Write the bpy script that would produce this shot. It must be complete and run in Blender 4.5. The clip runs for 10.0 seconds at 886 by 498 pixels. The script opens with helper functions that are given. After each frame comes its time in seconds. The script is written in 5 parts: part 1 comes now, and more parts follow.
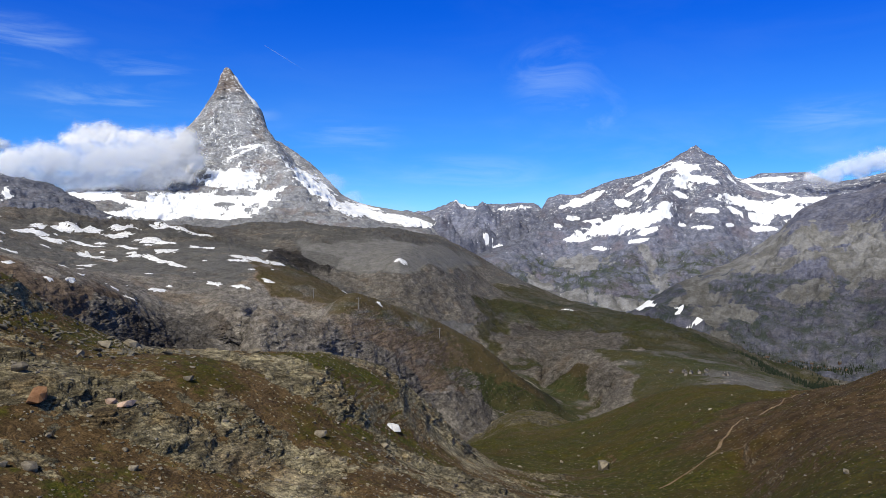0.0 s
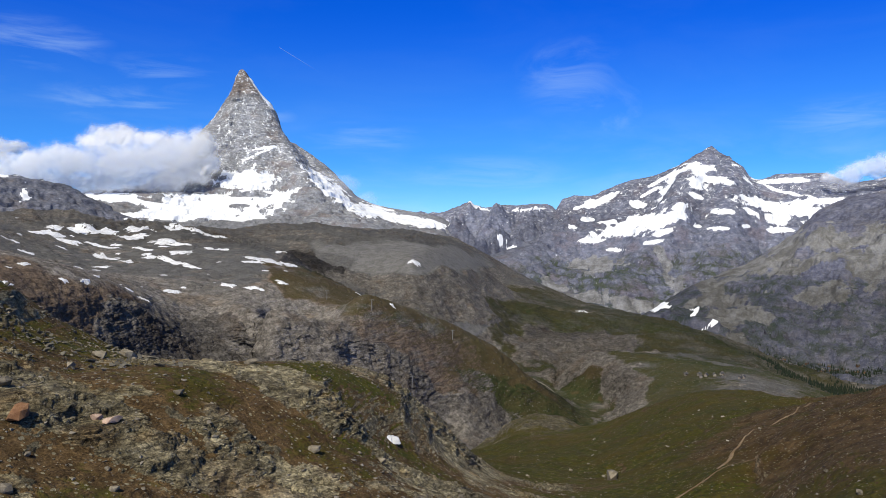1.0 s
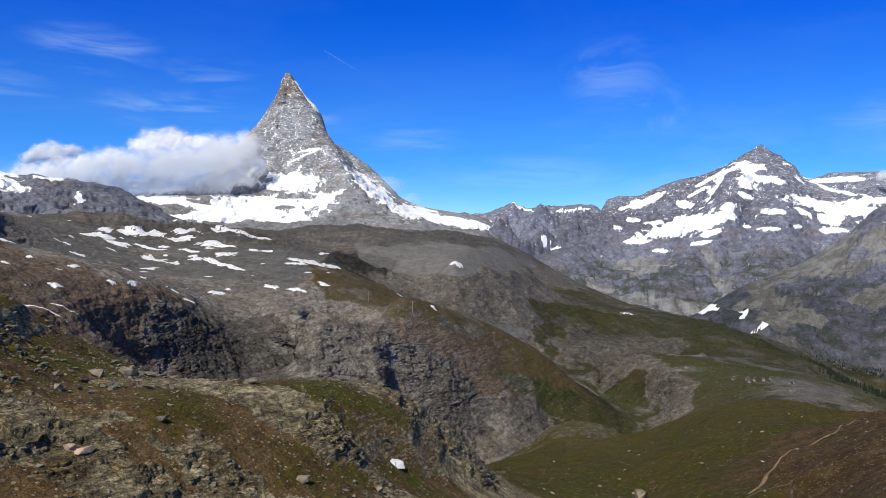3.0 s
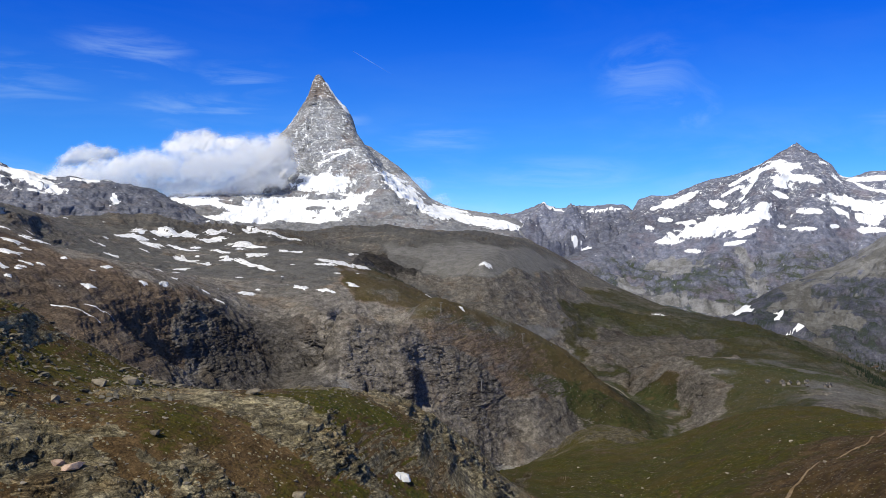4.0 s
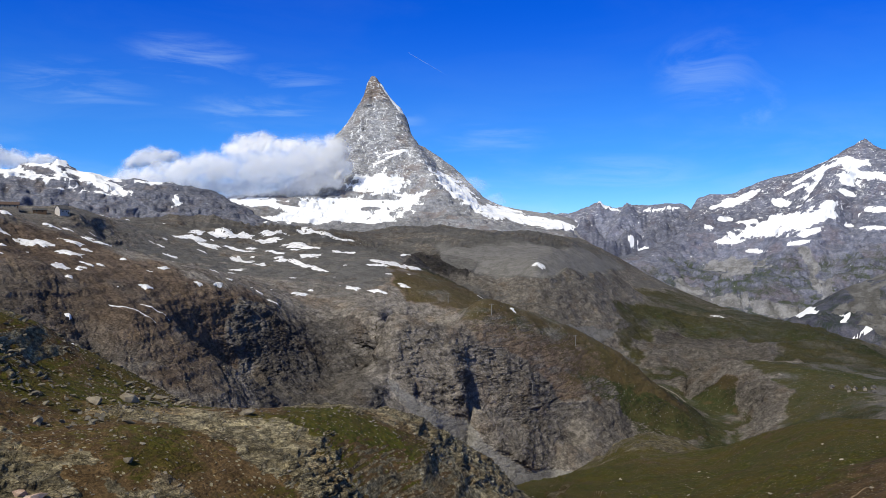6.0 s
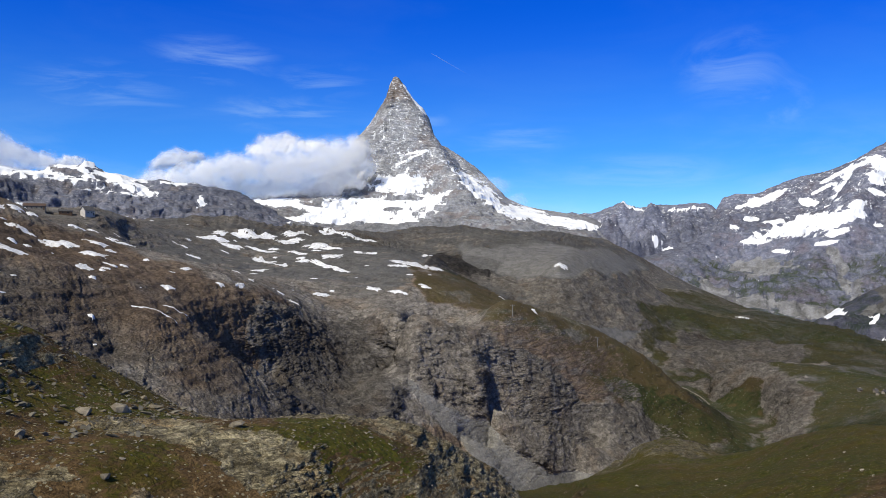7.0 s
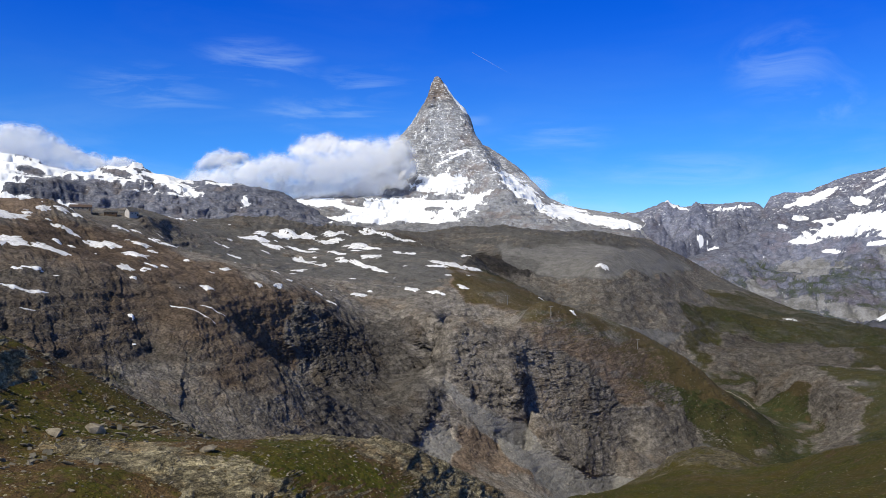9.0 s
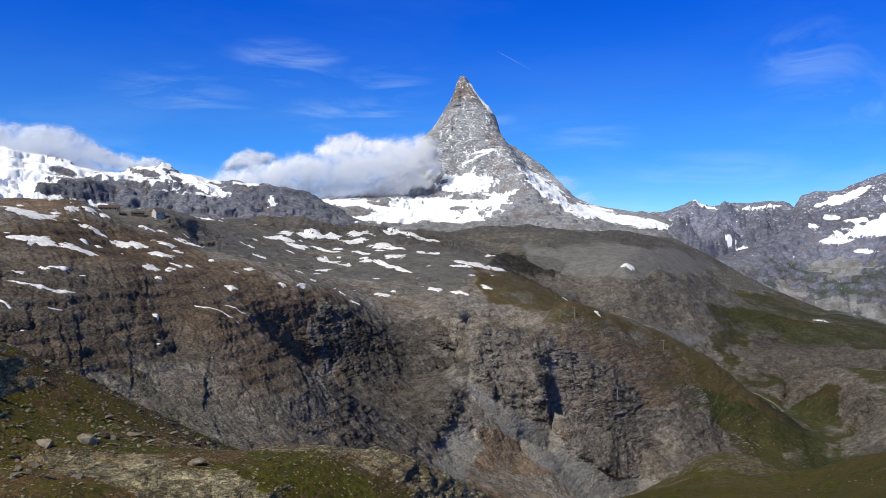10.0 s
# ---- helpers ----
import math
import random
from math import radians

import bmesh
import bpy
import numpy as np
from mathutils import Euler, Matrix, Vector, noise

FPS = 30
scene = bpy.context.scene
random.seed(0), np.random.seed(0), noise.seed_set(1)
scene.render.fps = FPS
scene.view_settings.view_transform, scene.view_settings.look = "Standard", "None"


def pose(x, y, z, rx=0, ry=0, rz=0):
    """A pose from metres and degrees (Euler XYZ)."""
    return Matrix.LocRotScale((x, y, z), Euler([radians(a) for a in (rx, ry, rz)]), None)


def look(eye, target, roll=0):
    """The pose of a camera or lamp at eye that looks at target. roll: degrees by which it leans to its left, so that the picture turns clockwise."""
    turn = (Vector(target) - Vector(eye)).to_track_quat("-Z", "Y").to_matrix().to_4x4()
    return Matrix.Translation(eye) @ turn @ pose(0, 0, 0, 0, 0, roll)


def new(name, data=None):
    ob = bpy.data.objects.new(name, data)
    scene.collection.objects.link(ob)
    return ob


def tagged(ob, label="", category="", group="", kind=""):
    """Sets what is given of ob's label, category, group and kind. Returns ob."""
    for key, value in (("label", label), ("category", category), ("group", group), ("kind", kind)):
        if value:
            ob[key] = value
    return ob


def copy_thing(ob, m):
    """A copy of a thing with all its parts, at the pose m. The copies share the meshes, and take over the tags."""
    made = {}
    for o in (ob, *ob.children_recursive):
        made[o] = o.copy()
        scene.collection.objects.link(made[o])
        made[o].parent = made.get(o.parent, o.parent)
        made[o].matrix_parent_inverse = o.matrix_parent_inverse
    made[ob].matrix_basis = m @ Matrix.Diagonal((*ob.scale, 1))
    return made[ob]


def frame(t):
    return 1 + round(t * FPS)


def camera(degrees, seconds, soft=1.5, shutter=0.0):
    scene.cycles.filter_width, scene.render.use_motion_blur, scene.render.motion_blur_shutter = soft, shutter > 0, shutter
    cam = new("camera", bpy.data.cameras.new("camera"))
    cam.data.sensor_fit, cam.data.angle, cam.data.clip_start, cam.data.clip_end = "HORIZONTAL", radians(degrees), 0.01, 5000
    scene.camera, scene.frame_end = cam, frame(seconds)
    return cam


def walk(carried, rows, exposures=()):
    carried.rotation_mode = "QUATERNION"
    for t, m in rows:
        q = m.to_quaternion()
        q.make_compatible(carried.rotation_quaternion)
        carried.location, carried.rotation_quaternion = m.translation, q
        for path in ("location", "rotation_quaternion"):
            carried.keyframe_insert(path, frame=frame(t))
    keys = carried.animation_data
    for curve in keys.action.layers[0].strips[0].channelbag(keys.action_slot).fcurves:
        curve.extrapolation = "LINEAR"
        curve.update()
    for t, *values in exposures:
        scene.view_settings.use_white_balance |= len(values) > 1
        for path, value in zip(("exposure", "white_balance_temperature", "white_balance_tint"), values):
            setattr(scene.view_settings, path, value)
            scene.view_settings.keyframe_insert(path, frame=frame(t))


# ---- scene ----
cam = camera(59.84, 10.0, 0.75)
walk(cam, [
    (0.0, pose(0.00, -0.00, 0.00, 90.000, -0.000, 0.000)),
    (0.5, pose(0.39, 0.59, 0.22, 90.033, -0.008, 0.299)),
    (1.0, pose(0.88, 1.21, 0.48, 90.085, -0.024, 1.053)),
    (1.5, pose(1.38, 1.76, 0.71, 90.105, -0.043, 1.749)),
    (2.0, pose(1.97, 2.39, 0.96, 90.116, -0.009, 2.513)),
    (2.5, pose(2.58, 2.96, 1.19, 90.126, -0.012, 3.326)),
    (4.0, pose(4.61, 4.99, 1.92, 90.166, 0.021, 6.561)),
    (4.5, pose(5.29, 5.68, 2.13, 90.162, 0.032, 7.607)),
    (5.0, pose(6.05, 6.38, 2.38, 90.177, 0.039, 8.678)),
    (5.5, pose(6.78, 7.04, 2.62, 90.164, 0.035, 9.678)),
    (7.0, pose(8.98, 9.29, 3.38, 90.169, 0.038, 12.329)),
    (7.5, pose(9.68, 10.07, 3.61, 90.165, 0.025, 13.066)),
    (8.0, pose(10.42, 10.90, 3.87, 90.155, 0.020, 13.848)),
    (8.5, pose(11.04, 11.75, 4.11, 90.140, 0.015, 14.593)),
    (9.0, pose(11.65, 12.73, 4.35, 90.126, -0.032, 15.432)),
    (9.5, pose(12.37, 13.46, 4.63, 90.107, -0.057, 16.339)),
    (10.0, pose(13.19, 14.21, 4.97, 90.081, -0.071, 17.335)),
])

# ---- sky, sun ----
SUN_AZ, SUN_EL = -157.0, 47.0   # degrees from the first view's heading (clockwise positive), and height
world = bpy.data.worlds.new("sky")
scene.world = world
world.use_nodes = True
scene.view_settings.exposure = 0.0
sun_data = bpy.data.lights.new("sun", "SUN")
sun_data.energy, sun_data.angle, sun_data.color = 4.8, radians(0.55), (1.0, 0.935, 0.8)
sun_way = Vector((math.sin(radians(SUN_AZ)) * math.cos(radians(SUN_EL)), math.cos(radians(SUN_AZ)) * math.cos(radians(SUN_EL)), math.sin(radians(SUN_EL))))
sun = new("sun", sun_data)
sun.matrix_world = look(sun_way * 3000, (0, 0, 0))


class Nodes:
    """A small writer of node trees."""

    def __init__(self, tree):
        self.tree = tree
        tree.nodes.clear()

    def put(self, value, socket):
        if isinstance(value, bpy.types.NodeSocket):
            self.tree.links.new(value, socket)
        elif value is not None:
            if isinstance(value, tuple) and len(value) == 3 and socket.type == "RGBA":
                value = (*value, 1)
            socket.default_value = value

    def add(self, kind, out=0, **inputs):
        node = self.tree.nodes.new(kind)
        sockets = inputs.pop("sockets", {})
        for key, value in inputs.items():
            setattr_plain(node, key, value)
        for key, value in sockets.items():
            self.put(value, node.inputs[key])
        return node.outputs[out]

    def noise(self, vector, scale, detail=6.0, rough=0.55, distortion=0.0, colour=False):
        return self.add("ShaderNodeTexNoise", 1 if colour else 0, sockets={"Vector": vector, "Scale": scale, "Detail": detail, "Roughness": rough, "Distortion": distortion})

    def math(self, op, a, b=0.0, c=0.0):
        return self.add("ShaderNodeMath", operation=op, sockets={0: a, 1: b, 2: c})

    def step(self, value, low, high, a=0.0, b=1.0):
        return self.add("ShaderNodeMapRange", interpolation_type="SMOOTHSTEP", sockets={0: value, 1: low, 2: high, 3: a, 4: b})

    def mix(self, fac, a, b, blend="MIX"):
        node = self.tree.nodes.new("ShaderNodeMix")
        node.data_type, node.blend_type = "RGBA", blend
        self.put(fac, node.inputs[0]), self.put(a, node.inputs[6]), self.put(b, node.inputs[7])
        return node.outputs[2]

    def stretch(self, vector, scale, rotation=(0, 0, 0)):
        return self.add("ShaderNodeMapping", sockets={"Vector": vector, "Scale": scale, "Rotation": rotation})


def setattr_plain(node, key, value):
    if key == "operation":
        node.operation = value
    elif key == "interpolation_type":
        node.interpolation_type = value
    elif key == "attribute_name":
        node.attribute_name = value
    elif key == "feature":
        node.feature = value


def make_sky():
    n = Nodes(world.node_tree)
    sky = world.node_tree.nodes.new("ShaderNodeTexSky")
    sky.sky_type, sky.sun_disc = "NISHITA", False
    sky.sun_elevation, sky.sun_rotation = radians(SUN_EL), radians(SUN_AZ)
    sky.altitude, sky.air_density, sky.dust_density, sky.ozone_density = 2700, 1.0, 0.3, 3.0
    way = n.add("ShaderNodeTexCoord")
    height = n.add("ShaderNodeSeparateXYZ", 2, sockets={0: way})
    low = n.mix(n.step(height, 0.0, 0.13), (0.75, 1.2, 1.55), (0.27, 0.88, 1.7))
    high = n.mix(n.step(height, 0.12, 0.32), low, (0.02, 0.57, 2.0))
    deep = n.mix(n.step(height, 0.34, 0.6), high, (0.8, 0.72, 0.62))
    blue = n.mix(1.0, sky.outputs[0], deep, "MULTIPLY")
    # thin high cirrus: feathery patches and level streaks
    def haze(az, el, wide, high, noise_of, low_edge, top):
        c = (math.sin(radians(az)) * math.cos(radians(el)), math.cos(radians(az)) * math.cos(radians(el)), math.sin(radians(el)))
        k = wide / high
        off = n.add("ShaderNodeVectorMath", operation="SUBTRACT", sockets={0: way, 1: c})
        far = n.add("ShaderNodeVectorMath", 1, operation="LENGTH", sockets={0: n.stretch(off, (1, 1, k))})
        return n.math("MULTIPLY", n.step(far, radians(wide), radians(wide) * 0.1), n.step(noise_of, low_edge - 0.04, low_edge + 0.34, 0.0, top * 0.8))

    feather = n.noise(n.stretch(way, (3.0, 3.0, 6.0), (0.0, 0.5, 0.4)), 3.2, 8.0, 0.62, 0.9)
    streak = n.noise(n.stretch(way, (2.0, 2.0, 12.0), (0.06, 0.0, 0.2)), 3.6, 7.0, 0.6, 0.6)
    veil = n.step(n.noise(n.stretch(way, (1.5, 1.5, 6.0), (0.05, -0.04, 0.9)), 2.4, 6, 0.58, 0.5), 0.4, 0.75)
    veil = n.math("MULTIPLY", veil, n.step(height, 0.2, 0.03, 0.02, 0.34))
    for spot in ((8.5, 12.5, 5.0, 3.6, feather, 0.4, 0.34), (11.0, 10.0, 4.0, 3.0, feather, 0.42, 0.25), (-29.0, 13.4, 6.0, 2.2, streak, 0.4, 0.4), (-21.0, 12.4, 5.0, 1.8, streak, 0.42, 0.34), (-24.0, 10.0, 7.0, 2.0, streak, 0.42, 0.36),
                 (-14.0, 9.6, 3.0, 1.2, streak, 0.4, 0.25), (-7.0, 8.2, 6.0, 1.6, streak, 0.4, 0.3), (27.0, 8.6, 7.0, 2.0, streak, 0.4, 0.34), (2.0, 5.6, 9.0, 2.0, streak, 0.38, 0.36), (-36.0, 11.0, 7.0, 2.5, streak, 0.42, 0.3)):
        veil = n.math("MAXIMUM", veil, haze(*spot))
    colour = n.mix(veil, blue, (6.2, 8.6, 11.0))
    back = n.add("ShaderNodeBackground", sockets={"Color": colour, "Strength": 0.09})
    world.node_tree.links.new(back, world.node_tree.nodes.new("ShaderNodeOutputWorld").inputs[0])


make_sky()

# ---- noise on arrays ----


def hashed(ix, iy, iz, seed):
    h = (ix * 374761393 + iy * 668265263 + iz * 1440662683 + seed * 982451653) & 0xFFFFFFFF
    h = ((h ^ (h >> 13)) * 1274126177) & 0xFFFFFFFF
    h = ((h ^ (h >> 15)) * 2246822519) & 0xFFFFFFFF
    return ((h ^ (h >> 16)) & 0xFFFF).astype(np.float32) / 32767.5 - 1


def value_noise(p, seed):
    """Smooth noise in -1..1 at points (n, 3), or (n, 2)."""
    i = np.floor(p).astype(np.int64)
    f = (p - i).astype(np.float32)
    f = f * f * f * (f * (f * 6 - 15) + 10)
    ix, iy = i[:, 0], i[:, 1]
    flat = p.shape[1] == 2
    iz = np.zeros_like(ix) if flat else i[:, 2]
    out = 0
    for dx in (0, 1):
        wx = f[:, 0] if dx else 1 - f[:, 0]
        for dy in (0, 1):
            wy = f[:, 1] if dy else 1 - f[:, 1]
            if flat:
                out = out + wx * wy * hashed(ix + dx, iy + dy, iz, seed)
            else:
                for dz in (0, 1):
                    wz = f[:, 2] if dz else 1 - f[:, 2]
                    out = out + wx * wy * wz * hashed(ix + dx, iy + dy, iz + dz, seed)
    return out


def fbm(p, octaves=5, gain=0.5, seed=1, ridged=False):
    p = np.asarray(p, dtype=np.float64)
    c, s = math.cos(0.6), math.sin(0.6)
    total, amp, norm = 0, 1.0, 0.0
    for k in range(octaves):
        v = value_noise(p, seed + 17 * k)
        total = total + amp * ((1 - 2 * np.abs(v)) if ridged else v)
        norm += amp
        amp *= gain
        q = p * 2.03
        p = q.copy()
        p[:, 0], p[:, 1] = q[:, 0] * c - q[:, 1] * s + 3.7, q[:, 0] * s + q[:, 1] * c + 9.1
    return total / norm


def blocks(p, seed):
    """Broken blocks: each point's own cell value, and how near it is to the crack round its cell."""
    i = np.floor(p).astype(np.int64)
    f1 = np.full(len(p), 9.0, dtype=np.float32)
    f2, own = f1.copy(), np.zeros(len(p), dtype=np.float32)
    zero = np.zeros(len(p), dtype=np.int64)
    for dx in (-1, 0, 1):
        for dy in (-1, 0, 1):
            cx, cy = i[:, 0] + dx, i[:, 1] + dy
            qx = cx + 0.5 + 0.45 * hashed(cx, cy, zero, seed) - p[:, 0]
            qy = cy + 0.5 + 0.45 * hashed(cx, cy, zero + 1, seed) - p[:, 1]
            d = (qx * qx + qy * qy).astype(np.float32)
            tilt = hashed(cx, cy, zero + 2, seed) + 1.3 * (qx * hashed(cx, cy, zero + 3, seed) + qy * hashed(cx, cy, zero + 4, seed))
            first = d < f1
            f2 = np.where(first, f1, np.minimum(f2, d))
            own = np.where(first, tilt, own).astype(np.float32)
            f1 = np.minimum(f1, d)
    return own, np.sqrt(f2) - np.sqrt(f1)


# ---- relief from plan lines ----


def densify(lines, step):
    """Points along plan lines (x, y, z), close enough together in the stretched plan that step is a tenth of it or so."""
    out = []
    for line in lines:
        a = np.array(line, dtype=float)
        for p, q in zip(a[:-1], a[1:]):
            k = max(1, int(np.ceil(2.4 * np.linalg.norm(step(q) - step(p)))))
            out += [p + (q - p) * i / k for i in range(k)]
        out.append(a[-1])
    return np.array(out)


def relief(lines, az, dist, turn, depth, coarse=2):
    """Heights over the origin's distance, on a grid of headings and distances, that pass through the plan lines.
    turn: degrees, and depth(r): any measure of distance, that count as one step."""
    def plan(p):
        p = np.atleast_2d(p)
        return np.stack([np.degrees(np.arctan2(p[:, 0], p[:, 1])) / turn, depth(np.hypot(p[:, 0], p[:, 1]))], 1)

    pts = densify(lines, lambda p: plan(p)[0])
    uv, s = plan(pts), pts[:, 2] / np.hypot(pts[:, 0], pts[:, 1])
    key = np.round(uv * 6).astype(int)
    _, keep = np.unique(key, axis=0, return_index=True)
    uv, s = uv[keep], s[keep]
    kern = np.linalg.norm(uv[:, None] - uv[None], axis=2)
    n = len(uv)
    big = np.zeros((n + 3, n + 3))
    big[:n, :n] = kern - 0.0006 * np.eye(n)
    big[:n, n:] = np.c_[np.ones(n), uv]
    big[n:, :n] = big[:n, n:].T
    w = np.linalg.solve(big, np.r_[s, 0, 0, 0])
    ga = np.linspace(az[0], az[-1], len(az) // coarse + 2)
    gi = np.linspace(0, len(dist) - 1, len(dist) // coarse + 2)
    gd = np.interp(gi, np.arange(len(dist)), dist)
    A, D = np.meshgrid(ga / turn, depth(gd))
    flat = np.c_[A.ravel(), D.ravel()]
    out = np.concatenate([np.sqrt(((c[:, None] - uv[None]) ** 2).sum(2)) @ w[:n] + w[n] + c @ w[n + 1:] for c in np.array_split(flat, max(1, len(flat) // 4000))])
    grid = out.reshape(A.shape)
    fa = np.interp(az, ga, np.arange(len(ga)))
    fd = np.interp(np.arange(len(dist)), gi, np.arange(len(gi)))
    ia, id_ = np.minimum(fa.astype(int), len(ga) - 2), np.minimum(fd.astype(int), len(gd) - 2)
    ta, td = (fa - ia)[None], (fd - id_)[:, None]
    g = lambda r, c: grid[np.ix_(id_ + r, ia + c)]
    s = (g(0, 0) * (1 - ta) + g(0, 1) * ta) * (1 - td) + (g(1, 0) * (1 - ta) + g(1, 1) * ta) * td
    a = np.radians(az)[None]
    r = np.asarray(dist)[:, None]
    return np.stack([np.sin(a) * r, np.cos(a) * r, s * r], 2)


def box_mean(a, half):
    """Running mean over the columns."""
    p = np.pad(a, ((0, 0), (half + 1, half)), mode="edge").cumsum(1)
    return (p[:, 2 * half + 1:] - p[:, :-2 * half - 1]) / (2 * half + 1)


def respace(grid, dist, rows, lean=0.03):
    """The same relief with its rows drawn together where it is steep, so that cliffs get as many as level ground.
    Also gives each point's distance."""
    s = grid[..., 2] / np.asarray(dist)[:, None]
    rise = np.diff(s, axis=0)
    behind = s[1:] < np.maximum.accumulate(s, 0)[:-1] - 0.012
    weight = np.hypot(np.where(rise > 0, rise, 0.3 * rise), lean * np.diff(np.log(dist))[:, None]) * np.where(behind, 0.4, 1.0)
    total = np.vstack([np.zeros((1, s.shape[1])), np.cumsum(box_mean(weight, 8), 0)])
    total /= total[-1]
    steps = np.linspace(0, 1, rows)
    r = box_mean(np.stack([np.interp(steps, total[:, j], dist) for j in range(s.shape[1])], 1), 4)
    z = np.stack([np.interp(r[:, j], dist, s[:, j]) for j in range(s.shape[1])], 1) * r
    way = grid[0, :, :2] / dist[0]
    return np.dstack([way[None, :, 0] * r, way[None, :, 1] * r, z]), r


def column_at(r_grid, across, x, y):
    """Columns beside plan points, the share of the second, and the fractional row in each."""
    x, y = np.atleast_1d(np.asarray(x, dtype=float)), np.atleast_1d(np.asarray(y, dtype=float))
    fa = np.interp(np.degrees(np.arctan2(x, y)), across, np.arange(len(across)))
    ia = np.minimum(fa.astype(int), len(across) - 2)
    far, index = np.hypot(x, y), np.arange(r_grid.shape[0])
    rows = [np.array([np.interp(d, r_grid[:, j + k], index) for d, j in zip(far, ia)]) for k in (0, 1)]
    return ia, fa - ia, rows


def sample(values, ia, share, rows):
    out = 0
    for k, part_of in ((0, 1 - share), (1, share)):
        ir = np.minimum(rows[k].astype(int), values.shape[0] - 2)
        t = rows[k] - ir
        if values.ndim == 3:
            t, part_of = t[:, None], part_of[:, None]
        out = out + part_of * (values[ir, ia + k] * (1 - t) + values[ir + 1, ia + k] * t)
    return out


def outline(grid, points, seed, ragged=6.0, scale=14.0, soft=2.5, near=0.85, far=1.18):
    """A mask of what lies inside an outline (x, y, z) drawn on the land, measured along the slope and upwards, with a ragged edge."""
    p = np.array(points, dtype=float)
    reach = np.hypot(p[:, 0], p[:, 1])
    size = reach.mean()
    u, v = np.arctan2(p[:, 0], p[:, 1]) * size, p[:, 2]
    r = np.hypot(grid[..., 0], grid[..., 1])
    az = np.arctan2(grid[..., 0], grid[..., 1]) * size
    on = (r > reach.min() * near) & (r < reach.max() * far) & (az > u.min() - 40) & (az < u.max() + 40)
    a, b = az[on], grid[..., 2][on]
    dist, inside = np.full(len(a), 1e9), np.zeros(len(a), dtype=bool)
    for i in range(len(p)):
        x0, y0, x1, y1 = u[i - 1], v[i - 1], u[i], v[i]
        t = np.clip(((a - x0) * (x1 - x0) + (b - y0) * (y1 - y0)) / ((x1 - x0) ** 2 + (y1 - y0) ** 2 + 1e-9), 0, 1)
        dist = np.minimum(dist, np.hypot(a - x0 - t * (x1 - x0), b - y0 - t * (y1 - y0)))
        inside ^= ((y0 > b) != (y1 > b)) & (a < (x1 - x0) * (b - y0) / (y1 - y0 + 1e-9) + x0)
    edge = np.where(inside, dist, -dist) + ragged * fbm(grid[on] / scale, 5, 0.6, seed)
    out = np.zeros(grid.shape[:2])
    out[on] = smooth(edge, -soft, soft)
    return out


def normals(grid):
    du, dv = np.gradient(grid, axis=1), np.gradient(grid, axis=0)
    n = np.cross(du, dv)
    n /= np.linalg.norm(n, axis=2, keepdims=True) + 1e-12
    return n * np.sign(n[..., 2:] + 1e-12)


def ledges(grid, height, dip, on, seed):
    """Level treads and sharp risers, along beds that dip a little."""
    q = (grid[..., 2] + grid[..., 0] * dip[0] + grid[..., 1] * dip[1]) / height + 0.5 * fbm(grid.reshape(-1, 3) / (height * 9), 2, 0.4, seed).reshape(grid.shape[:2])
    f = q - np.floor(q)
    out = grid.copy()
    out[..., 2] += height * (smooth(f, 0.66, 1.0) - f) * on
    return out


def sheet(name, grid, material, attributes=(), rows=None):
    """A grid of points as one smooth mesh, with the attributes that its material reads."""
    lo, hi = rows or (0, grid.shape[0])
    grid = grid[lo:hi]
    h, w = grid.shape[:2]
    me = bpy.data.meshes.new(name)
    me.vertices.add(h * w)
    me.vertices.foreach_set("co", grid.astype(np.float32).ravel())
    i = (np.arange(h - 1)[:, None] * w + np.arange(w - 1)[None]).ravel()
    quads = np.stack([i, i + 1, i + w + 1, i + w], 1).astype(np.int32)
    me.loops.add(quads.size)
    me.loops.foreach_set("vertex_index", quads.ravel())
    me.polygons.add(len(quads))
    me.polygons.foreach_set("loop_start", np.arange(0, quads.size, 4, dtype=np.int32))
    me.polygons.foreach_set("use_smooth", np.ones(len(quads), dtype=bool))
    for key, value in attributes:
        me.attributes.new(key, "FLOAT", "POINT").data.foreach_set("value", value[lo:hi].astype(np.float32).ravel())
    me.update(calc_edges=True)
    me.materials.append(material)
    return new(name, me)


def smooth(x, lo, hi):
    t = np.clip((x - lo) / (hi - lo), 0, 1)
    return t * t * (3 - 2 * t)


def patches(grid, fields, seed=5, wobble=0.35, scale=60.0, plane=(0, 2)):
    """A mask of fields (a, b, half-width, half-height, lean in degrees) in two of the axes, with ragged edges."""
    p = grid.reshape(-1, 3)
    ragged = fbm(p / scale, 5, 0.55, seed) * wobble * 2
    a, b = p[:, plane[0]], p[:, plane[1]]
    out = np.full(len(p), -9.0)
    for ca, cb, wa, wb, lean in fields:
        c, s = math.cos(radians(lean)), math.sin(radians(lean))
        x, y = (a - ca) * c + (b - cb) * s, (b - cb) * c - (a - ca) * s
        out = np.maximum(out, 1 - np.sqrt((x / wa) ** 2 + (y / wb) ** 2) + ragged * min(1, wb / 14))
    return out.reshape(grid.shape[:2])


# ---- materials ----


